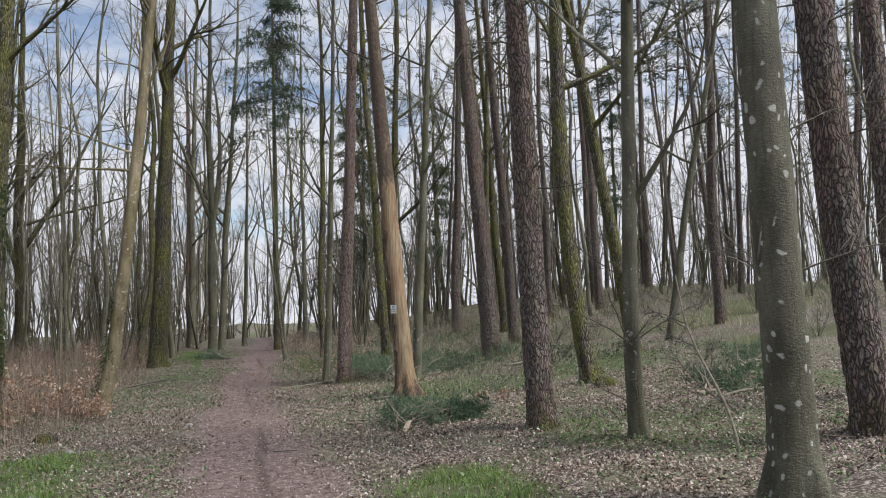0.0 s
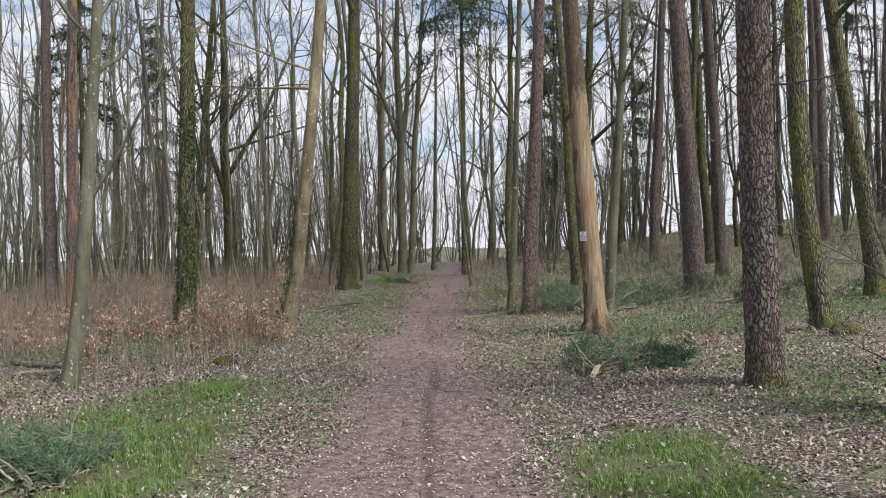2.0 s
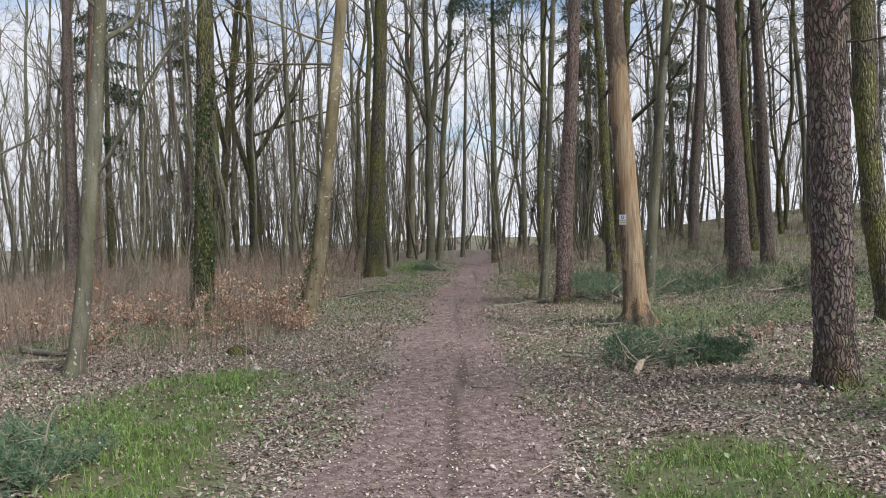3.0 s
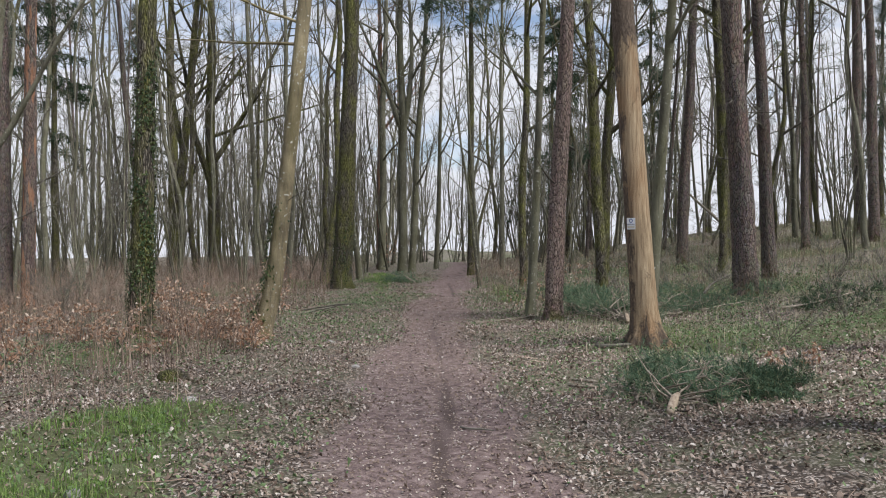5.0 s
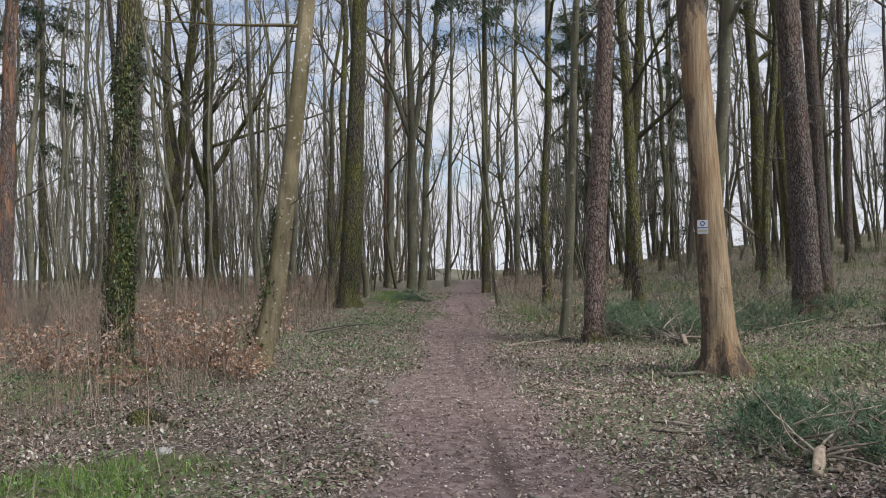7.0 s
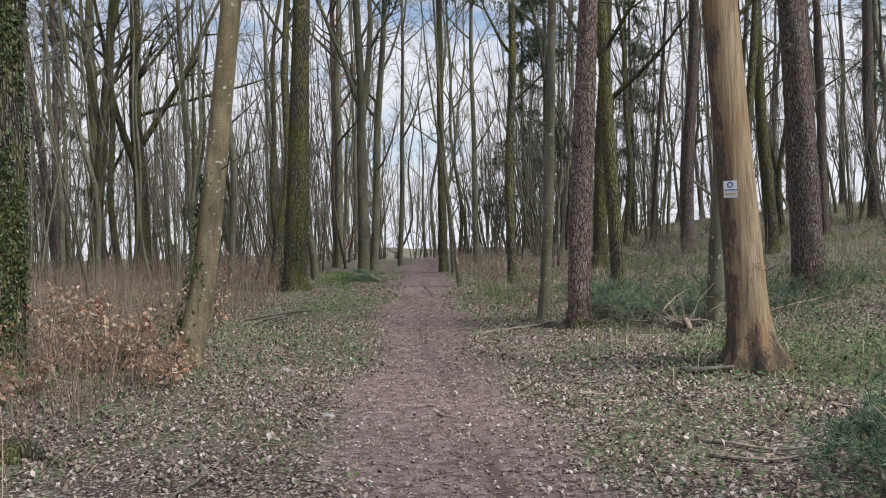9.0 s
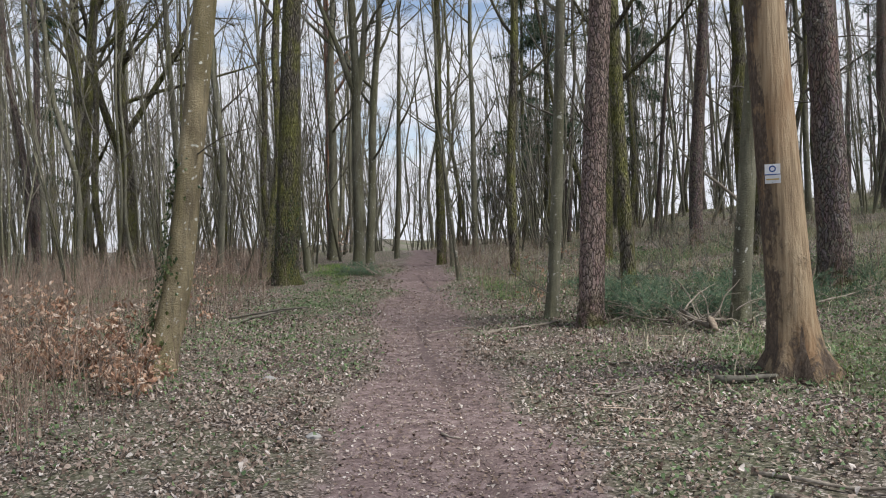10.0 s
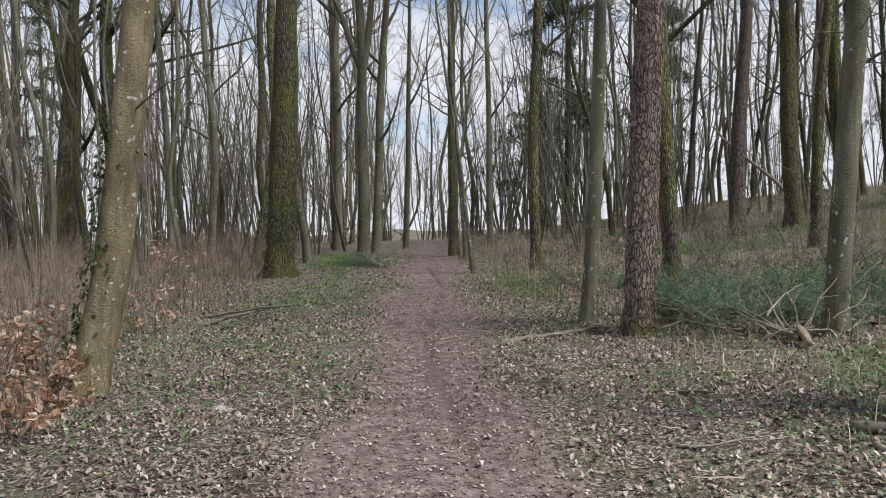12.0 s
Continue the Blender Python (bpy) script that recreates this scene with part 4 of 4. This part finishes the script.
def budding_shrub(x, y, height, seed):
    r = random.Random(seed)
    ob = thing("low_shrub", x, y, "low twiggy shrub just coming into tiny green leaf", "shrub", "low shrubs on the bank")
    twigs, buds = Shape(), Shape()
    for n in range(7):
        a = r.uniform(0, 6.28)
        pts = bent_line(r, Vector((0, 0, -0.05)), Vector((math.cos(a) * 0.7, math.sin(a) * 0.7, 1)), height * r.uniform(0.6, 1.1), 6, 0.18)
        rr = [0.007 * (1 - 0.13 * k) for k in range(7)]
        one = Shape()
        one.tube(pts, rr, 4)
        part("stem", one, TWIG, ob)
        n0 = len(twigs.v)
        branches(twigs, r, pts, rr, 1, 0.7, 16, 0.4, 0.0)
        for p in twigs.v[n0 + 3::4]:
            w = spin(r)
            buds.leaf(p + w * 0.01, w, w.orthogonal().normalized(), r.uniform(0.015, 0.03), 0.014)
    tagged(part("crown", twigs, TWIG, ob), kind="stuff")
    tagged(part("foliage", buds, HERB, ob, "tiny fresh green leaves", smooth=False), kind="stuff")
    return ob


r = random.Random(88)
for n in range(66):
    s, d = r.uniform(13, 36), r.uniform(4.5, 20)
    budding_shrub(*to_xy(s, d), r.uniform(0.6, 1.3), 900 + n)
for n in range(12):
    s, d = r.uniform(20, 33), r.uniform(-12, -4)
    budding_shrub(*to_xy(s, d), r.uniform(0.9, 1.8), 1040 + n)


# ---- felled pine tops left in heaps ----
def brush_heap(x, y, turn, length, width, height, count, seed, butt=True, needle_size=0.07, density=1.0):
    """Boughs thrown together, butt ends towards -y of the heap."""
    r = random.Random(seed)
    ob = thing("brush_heap", x, y, "heap of cut pine boughs, grey-green needles on crooked branches", "brush heap", "brush heaps", turn=turn)
    n_mesh = Shape()
    for n in range(count):
        first = n == 0
        start = Vector((r.uniform(-0.25, 0.25) * width, r.uniform(0.0, 0.4) * length, r.uniform(0.03, 0.16) * height)) if not first else Vector((0, 0.0, 0.06))
        a = r.uniform(-1.0, 1.0) * (0.25 if first else 1.0) * math.atan2(width, length)
        way = Vector((math.sin(a), math.cos(a), r.uniform(0.12, 0.5) * height / max(length, 0.1)))
        ln = length * (r.uniform(0.55, 0.95) if not first else 0.9)
        pts = bent_line(r, start, way, ln, 7, 0.16, -0.015)
        r0 = (0.038 if butt else 0.026) if first else r.uniform(0.011, 0.02)
        rr = [r0 * (1 - 0.12 * k) for k in range(8)]
        bough = Shape()
        bough.tube(pts, rr, 7 if first else 5)
        main = part("branch", bough, PALE, ob, "pale crooked branch")
        for q in range(6):
            i = r.randint(1, 6)
            out = spin(r)
            out.z = abs(out.z) * 0.7
            sub = bent_line(r, pts[i], (out + way * 0.5), ln * r.uniform(0.18, 0.4), 4, 0.22, 0.0)
            spur = Shape()
            spur.tube(sub, [rr[i] * 0.5 * (1 - 0.2 * k) for k in range(5)], 4, tip=False)
            part("side_branch", spur, PALE, main)
            for q2 in sub[1:] if not (first and i < 3) else []:
                for t in range(int(2 * density)):
                    w = (spin(r) * 0.8 + Vector((0, 0.35, 0.6))).normalized()
                    base = q2 + spin(r) * 0.05
                    base.z = min(max(base.z, 0.02), height * 0.85)
                    shoot = r.uniform(0.10, 0.20)
                    for m in range(26):
                        nw = (spin(r) + w * 0.55).normalized()
                        n_mesh.needle(base + w * shoot * (m / 25), nw, nw.orthogonal().normalized(), needle_size * r.uniform(0.7, 1.3), 0.0036)
    for n in range(8 if butt else 4):
        # bare crooked ends that stick out of the heap
        a = r.uniform(-1.5, 1.5)
        start = Vector((r.uniform(-0.2, 0.2) * width, r.uniform(0.0, 0.3) * length, height * r.uniform(0.15, 0.5)))
        if butt and n < 5:
            # crooked side shoots that spring from the sawn stem
            start, a = Vector((0.0, 0.06, 0.11)), -1.5 + 0.72 * n
        pts = bent_line(r, start, Vector((math.sin(a), math.cos(a) * 0.5 - 0.15, r.uniform(0.15, 0.8))), min(length, 1.45) * r.uniform(0.26, 0.5), 7, 0.3)
        rr = [0.0125 * (1 - 0.1 * k) for k in range(8)]
        bare = Shape()
        bare.tube(pts, rr, 5)
        main = part("branch", bare, PALE, ob, "pale crooked branch")
        for q in range(3):
            i = r.randint(2, 6)
            spur = Shape()
            spur.tube(bent_line(r, pts[i], spin(r) + Vector((0, 0, 0.3)), 0.22, 3, 0.3), [rr[i] * 0.6, rr[i] * 0.5, rr[i] * 0.35, 0.002], 4)
            part("side_branch", spur, PALE, main)
    tagged(part("foliage", n_mesh, CUT_NEEDLE, ob, "grey-green pine needles", smooth=False), kind="stuff")
    if butt:
        cut = Shape()
        cut.tube([Vector((0.03, -0.17, 0.03)), Vector((0.03, -0.165, 0.032)), Vector((0.02, -0.06, 0.085)), Vector((0.0, 0.05, 0.13)), Vector((0.0, 0.12, 0.15))], [0.026, 0.034, 0.04, 0.038, 0.026], 14, lambda i, a, p: 1 + 0.12 * math.sin(3 * a + 9 * p.y))
        cut.f.append(tuple(range(13, -1, -1)))
        part("cut_end", cut, CUT, ob, "pale freshly sawn end")
    return ob


brush_heap(-3.95, 11.02, -8.0, 1.45, 1.7, 0.5, 14, 601, density=1.0)
brush_heap(-3.65, 11.35, -50.0, 0.9, 0.9, 0.36, 7, 602, butt=False)
brush_heap(-6.4, 17.35, 15.0, 2.4, 2.4, 0.62, 15, 603, density=1.0)
brush_heap(-5.8, 18.6, -15.0, 2.4, 2.2, 0.55, 11, 604, butt=False)
brush_heap(-7.2, 18.6, 40.0, 1.8, 1.6, 0.5, 9, 605, butt=False)
brush_heap(-4.0, 19.0, -60.0, 2.2, 1.6, 0.45, 9, 606, butt=False)
brush_heap(-16.3, 25.5, 70.0, 1.2, 0.9, 0.35, 8, 607, butt=False)
brush_heap(-6.25, 4.85, 60.0, 1.3, 1.2, 0.32, 10, 608, butt=False, density=1.2)
brush_heap(0.3, 12.4, -40.0, 1.8, 1.4, 0.35, 8, 609, butt=False)
brush_heap(1.1, 14.6, -20.0, 2.0, 1.6, 0.35, 8, 610, butt=False)


# ---- fallen wood ----
def fallen_branch(x0, y0, x1, y1, radius, label, material, seed, forks=2, rise=0.03):
    r = random.Random(seed)
    ob = thing("fallen_branch", x0, y0, label, "branch", "fallen branches")
    end = Vector((x1 - x0, y1 - y0, float(surface(x1, y1)) - float(surface(x0, y0)) + rise))
    side = Vector((-end.y, end.x, 0)).normalized()
    pts = []
    for k in range(9):
        f = k / 8
        q = end * f + side * (0.06 * end.length * math.sin(f * 5 + seed))
        q.z = float(surface(x0 + q.x, y0 + q.y)) - float(surface(x0, y0)) + radius * 0.7 + rise * f
        pts.append(q)
    rr = [radius * (1 - 0.07 * k) for k in range(9)]
    wood = Shape()
    wood.tube(pts, rr, 9, lambda i, a, p: 1 + 0.18 * noise.noise(Vector((math.cos(a), math.sin(a), i * 0.7 + seed))))
    wood.f.append(tuple(range(8, -1, -1)))
    part("wood", wood, material, ob)
    for n in range(forks):
        i = r.randint(2, 7)
        w = (end.normalized() + side * r.choice((-1, 1)) * r.uniform(0.5, 1.0) + Vector((0, 0, r.uniform(0.0, 0.4)))).normalized()
        sub = Shape()
        line = bent_line(r, pts[i], w, end.length * r.uniform(0.15, 0.35), 4, 0.2)
        sub.tube(line, [rr[i] * 0.5 * (1 - 0.2 * k) for k in range(5)], 5)
        part("fork", sub, material, ob)
    return ob


GREY_STICK = "weathered pale grey stick lying on the leaves"
fallen_branch(-9.4, 17.15, -8.6, 18.35, 0.032, "pale fallen branch lying at the foot of a pine", PALE, 1, 3)
fallen_branch(-7.92, 18.1, -7.4, 19.2, 0.018, GREY_STICK, PALE, 2, 3, 0.2)
fallen_branch(-6.0, 14.62, -5.45, 14.72, 0.04, "short dark rotten log beside the dead trunk", TWIG, 3, 0)
fallen_branch(-5.85, 14.45, -5.75, 14.0, 0.024, GREY_STICK, PALE, 4, 1)
fallen_branch(-6.06, 21.3, -5.6, 22.9, 0.04, "dark fallen branch propped on the bank", TWIG, 5, 2, 0.35)
fallen_branch(-8.5, 10.6, -7.95, 9.8, 0.016, "thin crooked dark stick on the leaf mould", TWIG, 6, 2)
fallen_branch(-1.05, 8.65, -0.9, 9.0, 0.014, GREY_STICK, PALE, 7, 0)
fallen_branch(-5.5, 12.25, -4.7, 12.05, 0.016, GREY_STICK, PALE, 8, 1)
fallen_branch(-5.35, 11.9, -4.6, 11.95, 0.014, GREY_STICK, PALE, 9, 0)
fallen_branch(-13.9, 9.1, -11.8, 8.6, 0.06, "dark rotten log half sunk in leaves", TWIG, 10, 2)
fallen_branch(-12.6, 8.3, -11.5, 8.9, 0.035, GREY_STICK, PALE, 11, 2)
fallen_branch(-13.6, 16.7, -13.1, 18.0, 0.028, "dark fallen log among dry stalks", TWIG, 12, 4, 0.15)
fallen_branch(-14.2, 17.3, -12.9, 17.7, 0.022, "dark fallen branch among dry stalks", TWIG, 13, 4, 0.2)
fallen_branch(-7.75, 12.65, -7.5, 12.5, 0.012, GREY_STICK, PALE, 14, 0)
fallen_branch(-7.0, 14.1, -6.5, 14.2, 0.012, GREY_STICK, PALE, 15, 1)
fallen_branch(-5.6, 9.9, -5.2, 9.75, 0.012, "thin dark stick on the path edge", TWIG, 16, 1)
fallen_branch(-3.1, 8.6, -2.7, 8.75, 0.012, GREY_STICK, PALE, 17, 0)
fallen_branch(-7.3, 15.6, -6.9, 15.4, 0.016, "thin dark stick on the leaf mould", TWIG, 18, 1)
fallen_branch(-10.3, 17.3, -10.0, 17.6, 0.012, GREY_STICK, PALE, 19, 0)
fallen_branch(0.6, 12.0, 1.6, 12.6, 0.03, GREY_STICK, PALE, 20, 2)
fallen_branch(-3.2, 13.0, -2.6, 13.7, 0.012, "thin dark stick on the leaf mould", TWIG, 21, 1, 0.1)
fallen_branch(-7.0, 31.5, -9.4, 33.8, 0.07, "pale broken trunk leaning between trees", PALE, 22, 0, 3.0)

# a dead sapling that leans across the bank
leaner = thing("dead_sapling", 0.59, 8.67, "thin dead sapling leaning across the bank", "sapling")
stem, shoots = Shape(), Shape()
r = random.Random(9)
line = [Vector((-0.565 * f + 0.05 * math.sin(f * 7), 0.32 * f, -0.05 + 1.95 * f)) for f in [k / 10 for k in range(11)]]
stem.tube(line, [0.02 * (1 - 0.065 * k) for k in range(11)], 7)
branches(shoots, r, line, [0.02 * (1 - 0.065 * k) for k in range(11)], 2, 0.8, 7, 0.35, 0.0)
part("stem", stem, PALE, leaner)
tagged(part("crown", shoots, TWIG, leaner), kind="stuff")


# ---- stones and a mossy stump ----
def lump(name, x, y, size, label, category, material, seed, group=""):
    ob = thing(name, x, y, label, category, group)
    bm = bmesh.new()
    bmesh.ops.create_icosphere(bm, subdivisions=3, radius=1.0)
    for v in bm.verts:
        n = noise.noise(v.co * 1.3 + Vector((seed, 0, 0))) * 0.35 + noise.noise(v.co * 4 + Vector((0, seed, 0))) * 0.1
        v.co = Vector((v.co.x * size[0], v.co.y * size[1], v.co.z * size[2])) * (1 + n)
        v.co.z = max(v.co.z, -0.02)
    me = bpy.data.meshes.new("body")
    bm.to_mesh(me)
    bm.free()
    me.materials.append(material)
    me.shade_smooth()
    body = new("body", me)
    body.parent = ob
    return ob


lump("stone", -10.2, 13.6, (0.10, 0.08, 0.05), "pale grey stone lying among leaves", "stone", STONE, 1.0, "stones")
lump("stone", -8.8, 9.5, (0.09, 0.06, 0.05), "pale grey stone lying among leaves", "stone", STONE, 2.0, "stones")
lump("stone", -6.9, 6.9, (0.07, 0.05, 0.04), "pale grey stone lying among leaves", "stone", STONE, 3.0, "stones")
lump("stone", -8.6, 12.2, (0.06, 0.05, 0.03), "small pale stone by the path", "stone", STONE, 4.0, "stones")
lump("tree_stump", -9.88, 10.15, (0.21, 0.17, 0.15), "low rotten stump covered in brown moss", "stump", MOSSY, 5.0)
lump("tree_stump", -1.2, 14.2, (0.25, 0.22, 0.16), "mossy root hump beside an oak", "stump", MOSSY, 6.0)


# ---- ground cover, too much of it to count ----
def stuff(name, verts, faces, material, label):
    me = bpy.data.meshes.new(name)
    me.from_pydata(verts, [], faces)
    me.materials.append(material)
    tagged(new(name, me), label, name.replace("_", " "), kind="stuff")


def scatter(gen, count, s_range, d_range, keep):
    s, d = gen.uniform(*s_range, count), gen.uniform(*d_range, count)
    x, y = to_xy(s, d)
    ok = gen.random(count) < keep(s, d, x, y)
    return x[ok], y[ok], s[ok], d[ok]


def flat_leaves(gen, x, y, size, lift, tilt, outline, curl):
    """Curled leaves lying at every angle: outline gives half widths along the blade."""
    n, k = len(x), len(outline)
    size = gen.uniform(*size, n)
    turn, pitch, roll = gen.uniform(0, 6.283, n), gen.normal(0, tilt, n), gen.normal(0, tilt, n)
    ct, st = np.cos(turn), np.sin(turn)
    bend = gen.normal(0, curl, n)
    pts = []
    for i, w in enumerate(outline):
        f = i / (k - 1) - 0.5
        for sgn in ((0,) if w == 0 else (-1, 1)):
            u, v = f * size, sgn * w * size
            z = bend * (f * f * 4 - 0.3) * size + np.abs(sgn) * 0.12 * size + u * np.sin(pitch) + v * np.sin(roll)
            pts.append(np.stack([x + u * ct - v * st, y + u * st + v * ct, z], -1))
    v = np.stack(pts, 1)
    base = surface(x, y) + gen.uniform(*lift, n) + np.maximum(0, -v[:, :, 2].min(1)) * 0.7
    v[:, :, 2] += base[:, None]
    m = v.shape[1]
    one = []
    rows, c = [], 0
    for w in outline:
        rows.append([c] if w == 0 else [c, c + 1])
        c += len(rows[-1])
    for a, b in zip(rows, rows[1:]):
        one.append(tuple(a + b[::-1]))
    faces = [tuple(j + i * m for j in f) for i in range(n) for f in one]
    return v.reshape(-1, 3).tolist(), faces


gen = np.random.default_rng(21)


def litter_keep(s, d, x, y):
    off = trodden(x, y)
    near = (1 - 0.5 * ease(20, 32, s)) * (1 - 0.45 * ease(2.4, 4.5, d) * ease(12, 17, s))
    return (0.05 + 0.95 * (1 - off) ** 1.2) * near * (1 - 0.75 * np.clip(green(x, y), 0, 1)) * (0.7 + 0.4 * waves(x, y, 3.0, 31))


x, y, _, _ = scatter(gen, 310000, (5.5, 34), (-6, 8.5), litter_keep)
stuff("leaf_litter", *flat_leaves(gen, x, y, (0.018, 0.045), (0.0, 0.016), 0.45, (0, 0.34, 0), 0.35), LITTER, "dead brown and grey leaves scattered over the woodland floor")
x, y, _, _ = scatter(gen, 70000, (5.5, 36), (-6.5, 10), litter_keep)
stuff("curled_leaves", *flat_leaves(gen, x, y, (0.026, 0.06), (0.004, 0.024), 0.48, (0, 0.22, 0.30, 0.2, 0), 0.3), LITTER, "larger curled dead leaves lying on top of the litter")
x, y, _, _ = scatter(gen, 80000, (3, 26), (-0.9, 2.4), lambda s, d, x, y: trodden(x, y) * 0.6)
stuff("path_crumbs", *flat_leaves(gen, x, y, (0.012, 0.035), (0.0, 0.004), 0.2, (0, 0.34, 0.26, 0), 0.2), LITTER, "crumbled leaf bits and grit trodden into the path")
x, y, _, _ = scatter(gen, 190000, (5, 32), (-7, 11), lambda s, d, x, y: (0.55 + 0.45 * ease(13, 17, s)) * (0.2 + 0.9 * ease(-0.1, 0.7, waves(x, y, 0.9, 8)) + 0.8 * np.exp(-((d + 1.7) / 0.8) ** 2) * ease(16, 18, s) * (1 - ease(24, 27, s)) * (waves(x, y, 1.7, 63) > -0.2) + 0.7 * np.exp(-((d - 3.2) / 1.4) ** 2) * ease(13, 15, s) * (waves(x, y, 1.9, 64) > 0.1) + 0.8 * ease(0.2, 0.8, waves(x, y, 2.6, 61))) * (1 - trodden(x, y)) ** 2 * (0.5 + 0.5 * ease(3, 6, np.abs(d))))
stuff("woodland_herbs", *flat_leaves(gen, x, y, (0.022, 0.05), (0.02, 0.075), 0.45, (0, 0.4, 0), 0.3), HERB, "low green ground ivy and spring herbs among dead leaves")


def blades(gen, x, y, length, width, lean, bend=0.5, base=0.0):
    """Thin upright blades or stalks in two joints."""
    n = len(x)
    ln, a, out = gen.uniform(*length, n), gen.uniform(0, 6.283, n), np.abs(gen.normal(0, lean, n))
    z = surface(x, y) - 0.01 + base
    w = width * gen.uniform(0.6, 1.3, n)
    b = gen.uniform(0, 6.283, n)
    sx, sy = np.cos(b) * w, np.sin(b) * w
    mx, my, mz = x + np.cos(a) * out * ln * 0.4, y + np.sin(a) * out * ln * 0.4, z + ln * 0.55
    tx, ty, tz = x + np.cos(a) * out * ln * (1 + bend), y + np.sin(a) * out * ln * (1 + bend), z + ln * (1 - 0.3 * out)
    v = np.stack([np.stack(c, -1) for c in ((x - sx, y - sy, z), (x + sx, y + sy, z), (mx + sx * 0.8, my + sy * 0.8, mz), (mx - sx * 0.8, my - sy * 0.8, mz), (tx, ty, tz))], 1)
    faces = [f for i in range(n) for f in ((5 * i, 5 * i + 1, 5 * i + 2, 5 * i + 3), (5 * i + 3, 5 * i + 2, 5 * i + 4))]
    return v.reshape(-1, 3).tolist(), faces


x, y, _, _ = scatter(gen, 420000, (5, 36), (-5.0, 5.0), lambda s, d, x, y: np.clip(green(x, y) - 0.4, 0, 1) * 1.9 * (0.15 + 0.85 * (waves(x, y, 5.0, 12) > 0.0)))
stuff("grass", *blades(gen, x, y, (0.04, 0.15), 0.0042, 0.5), GRASS, "fresh green grass shoots growing in patches beside the path")


def stalk_keep(s, d, x, y):
    left = ease(-1.9, -3.2, d) * (0.25 + 0.75 * ease(12, 17, s)) * (0.65 + 0.5 * waves(x, y, 1.3, 14))
    right = 0.09 * ease(3.0, 7.0, d) * ease(17, 23, s)
    verge = 0.3 * ease(1.6, 2.6, d) * (1 - ease(3.2, 4.6, d)) * ease(20, 24, s)
    return np.clip(left + right + verge, 0.0, 1) * (1 - trodden(x, y))


def upright(gen, x, y, length, radius, lean, sides=4):
    """Three-sided stalks, bent a little at half height, with a few side shoots."""
    n = len(x)
    ln, a, out = gen.uniform(*length, n) * gen.uniform(0.4, 1.0, n), gen.uniform(0, 6.283, n), gen.normal(0, lean, n)
    z0, b = surface(x, y) - 0.02, gen.uniform(0, 6.283, n)
    kink = gen.normal(0, 0.06, n)
    v = []
    for f, q in ((0.0, 1.0), (0.5, 0.8), (1.0, 0.35)):
        px = x + np.cos(a) * out * ln * f + kink * ln * (0.5 - abs(f - 0.5)) * np.sin(a)
        py = y + np.sin(a) * out * ln * f + kink * ln * (0.5 - abs(f - 0.5)) * np.cos(a)
        for k in range(3):
            v.append(np.stack([px + radius * q * np.cos(b + k * 2.094), py + radius * q * np.sin(b + k * 2.094), z0 + ln * f], -1))
    for q in range(sides):
        # side shoots off each stalk
        f, c = gen.uniform(0.35, 0.92, n), gen.uniform(0, 6.283, n)
        ls = ln * gen.uniform(0.15, 0.4, n)
        px = x + np.cos(a) * out * ln * f + kink * ln * (0.5 - np.abs(f - 0.5)) * np.sin(a)
        py = y + np.sin(a) * out * ln * f + kink * ln * (0.5 - np.abs(f - 0.5)) * np.cos(a)
        pz, rise = z0 + ln * f, gen.uniform(0.3, 1.2, n)
        for dz in (radius * 0.7, -radius * 0.7):
            v.append(np.stack([px, py, pz + dz], -1))
        v.append(np.stack([px - np.sin(c) * radius, py + np.cos(c) * radius, pz], -1))
        v.append(np.stack([px + np.cos(c) * ls, py + np.sin(c) * ls, pz + rise * ls], -1))
    v = np.stack(v, 1)
    m = v.shape[1]
    one = [(r * 3 + k, r * 3 + (k + 1) % 3, r * 3 + 3 + (k + 1) % 3, r * 3 + 3 + k) for r in range(2) for k in range(3)]
    one += [(9 + 4 * q + i, 9 + 4 * q + j, 12 + 4 * q) for q in range(sides) for i, j in ((0, 1), (1, 2), (2, 0))]
    return v.reshape(-1, 3).tolist(), [tuple(j + m * i for j in f) for i in range(n) for f in one]


x, y, _, _ = scatter(gen, 32000, (11, 38), (-14, 13), stalk_keep)
stuff("dry_undergrowth", *upright(gen, x, y, (0.25, 1.45), 0.0036, 0.26), STALK, "thin dry brown stalks and seedlings under the trees")
x, y, _, _ = scatter(gen, 30000, (14, 46), (-18, 20), lambda s, d, x, y: stalk_keep(s, d, x, y) * 0.8)
stuff("dry_grass", *blades(gen, x, y, (0.2, 0.6), 0.004, 0.35), STALK, "pale dry grass and bramble runners under the trees")
x, y, _, _ = scatter(gen, 80000, (12, 46), (2.5, 24), lambda s, d, x, y: 0.95 * ease(1.7, 3.4, d) * (0.3 + 0.7 * ease(14, 20, s)) * (0.55 + 0.5 * waves(x, y, 0.8, 41)))
stuff("pale_sedge", *blades(gen, x, y, (0.05, 0.26), 0.0055, 0.6), SEDGE, "pale green and straw sedge over the bank")

sticks = Shape()
r = random.Random(55)
made = 0
while made < 850:
    s, d = r.uniform(6, 26), r.uniform(-6, 9)
    x, y = to_xy(s, d)
    if float(trodden(x, y)) > 0.5 and r.random() > 0.12:
        continue
    a, ln = r.uniform(0, 6.28), r.uniform(0.08, 0.45)
    z = float(surface(x, y)) + 0.015
    pts = bent_line(r, Vector((x, y, z)), Vector((math.cos(a), math.sin(a), r.uniform(0.0, 0.12))), ln, 3, 0.14)
    sticks.tube(pts, [0.005, 0.0045, 0.004, 0.002], 3)
    made += 1
stuff("fallen_twigs", sticks.v, sticks.f, STALK, "small dry twigs strewn over the leaves")
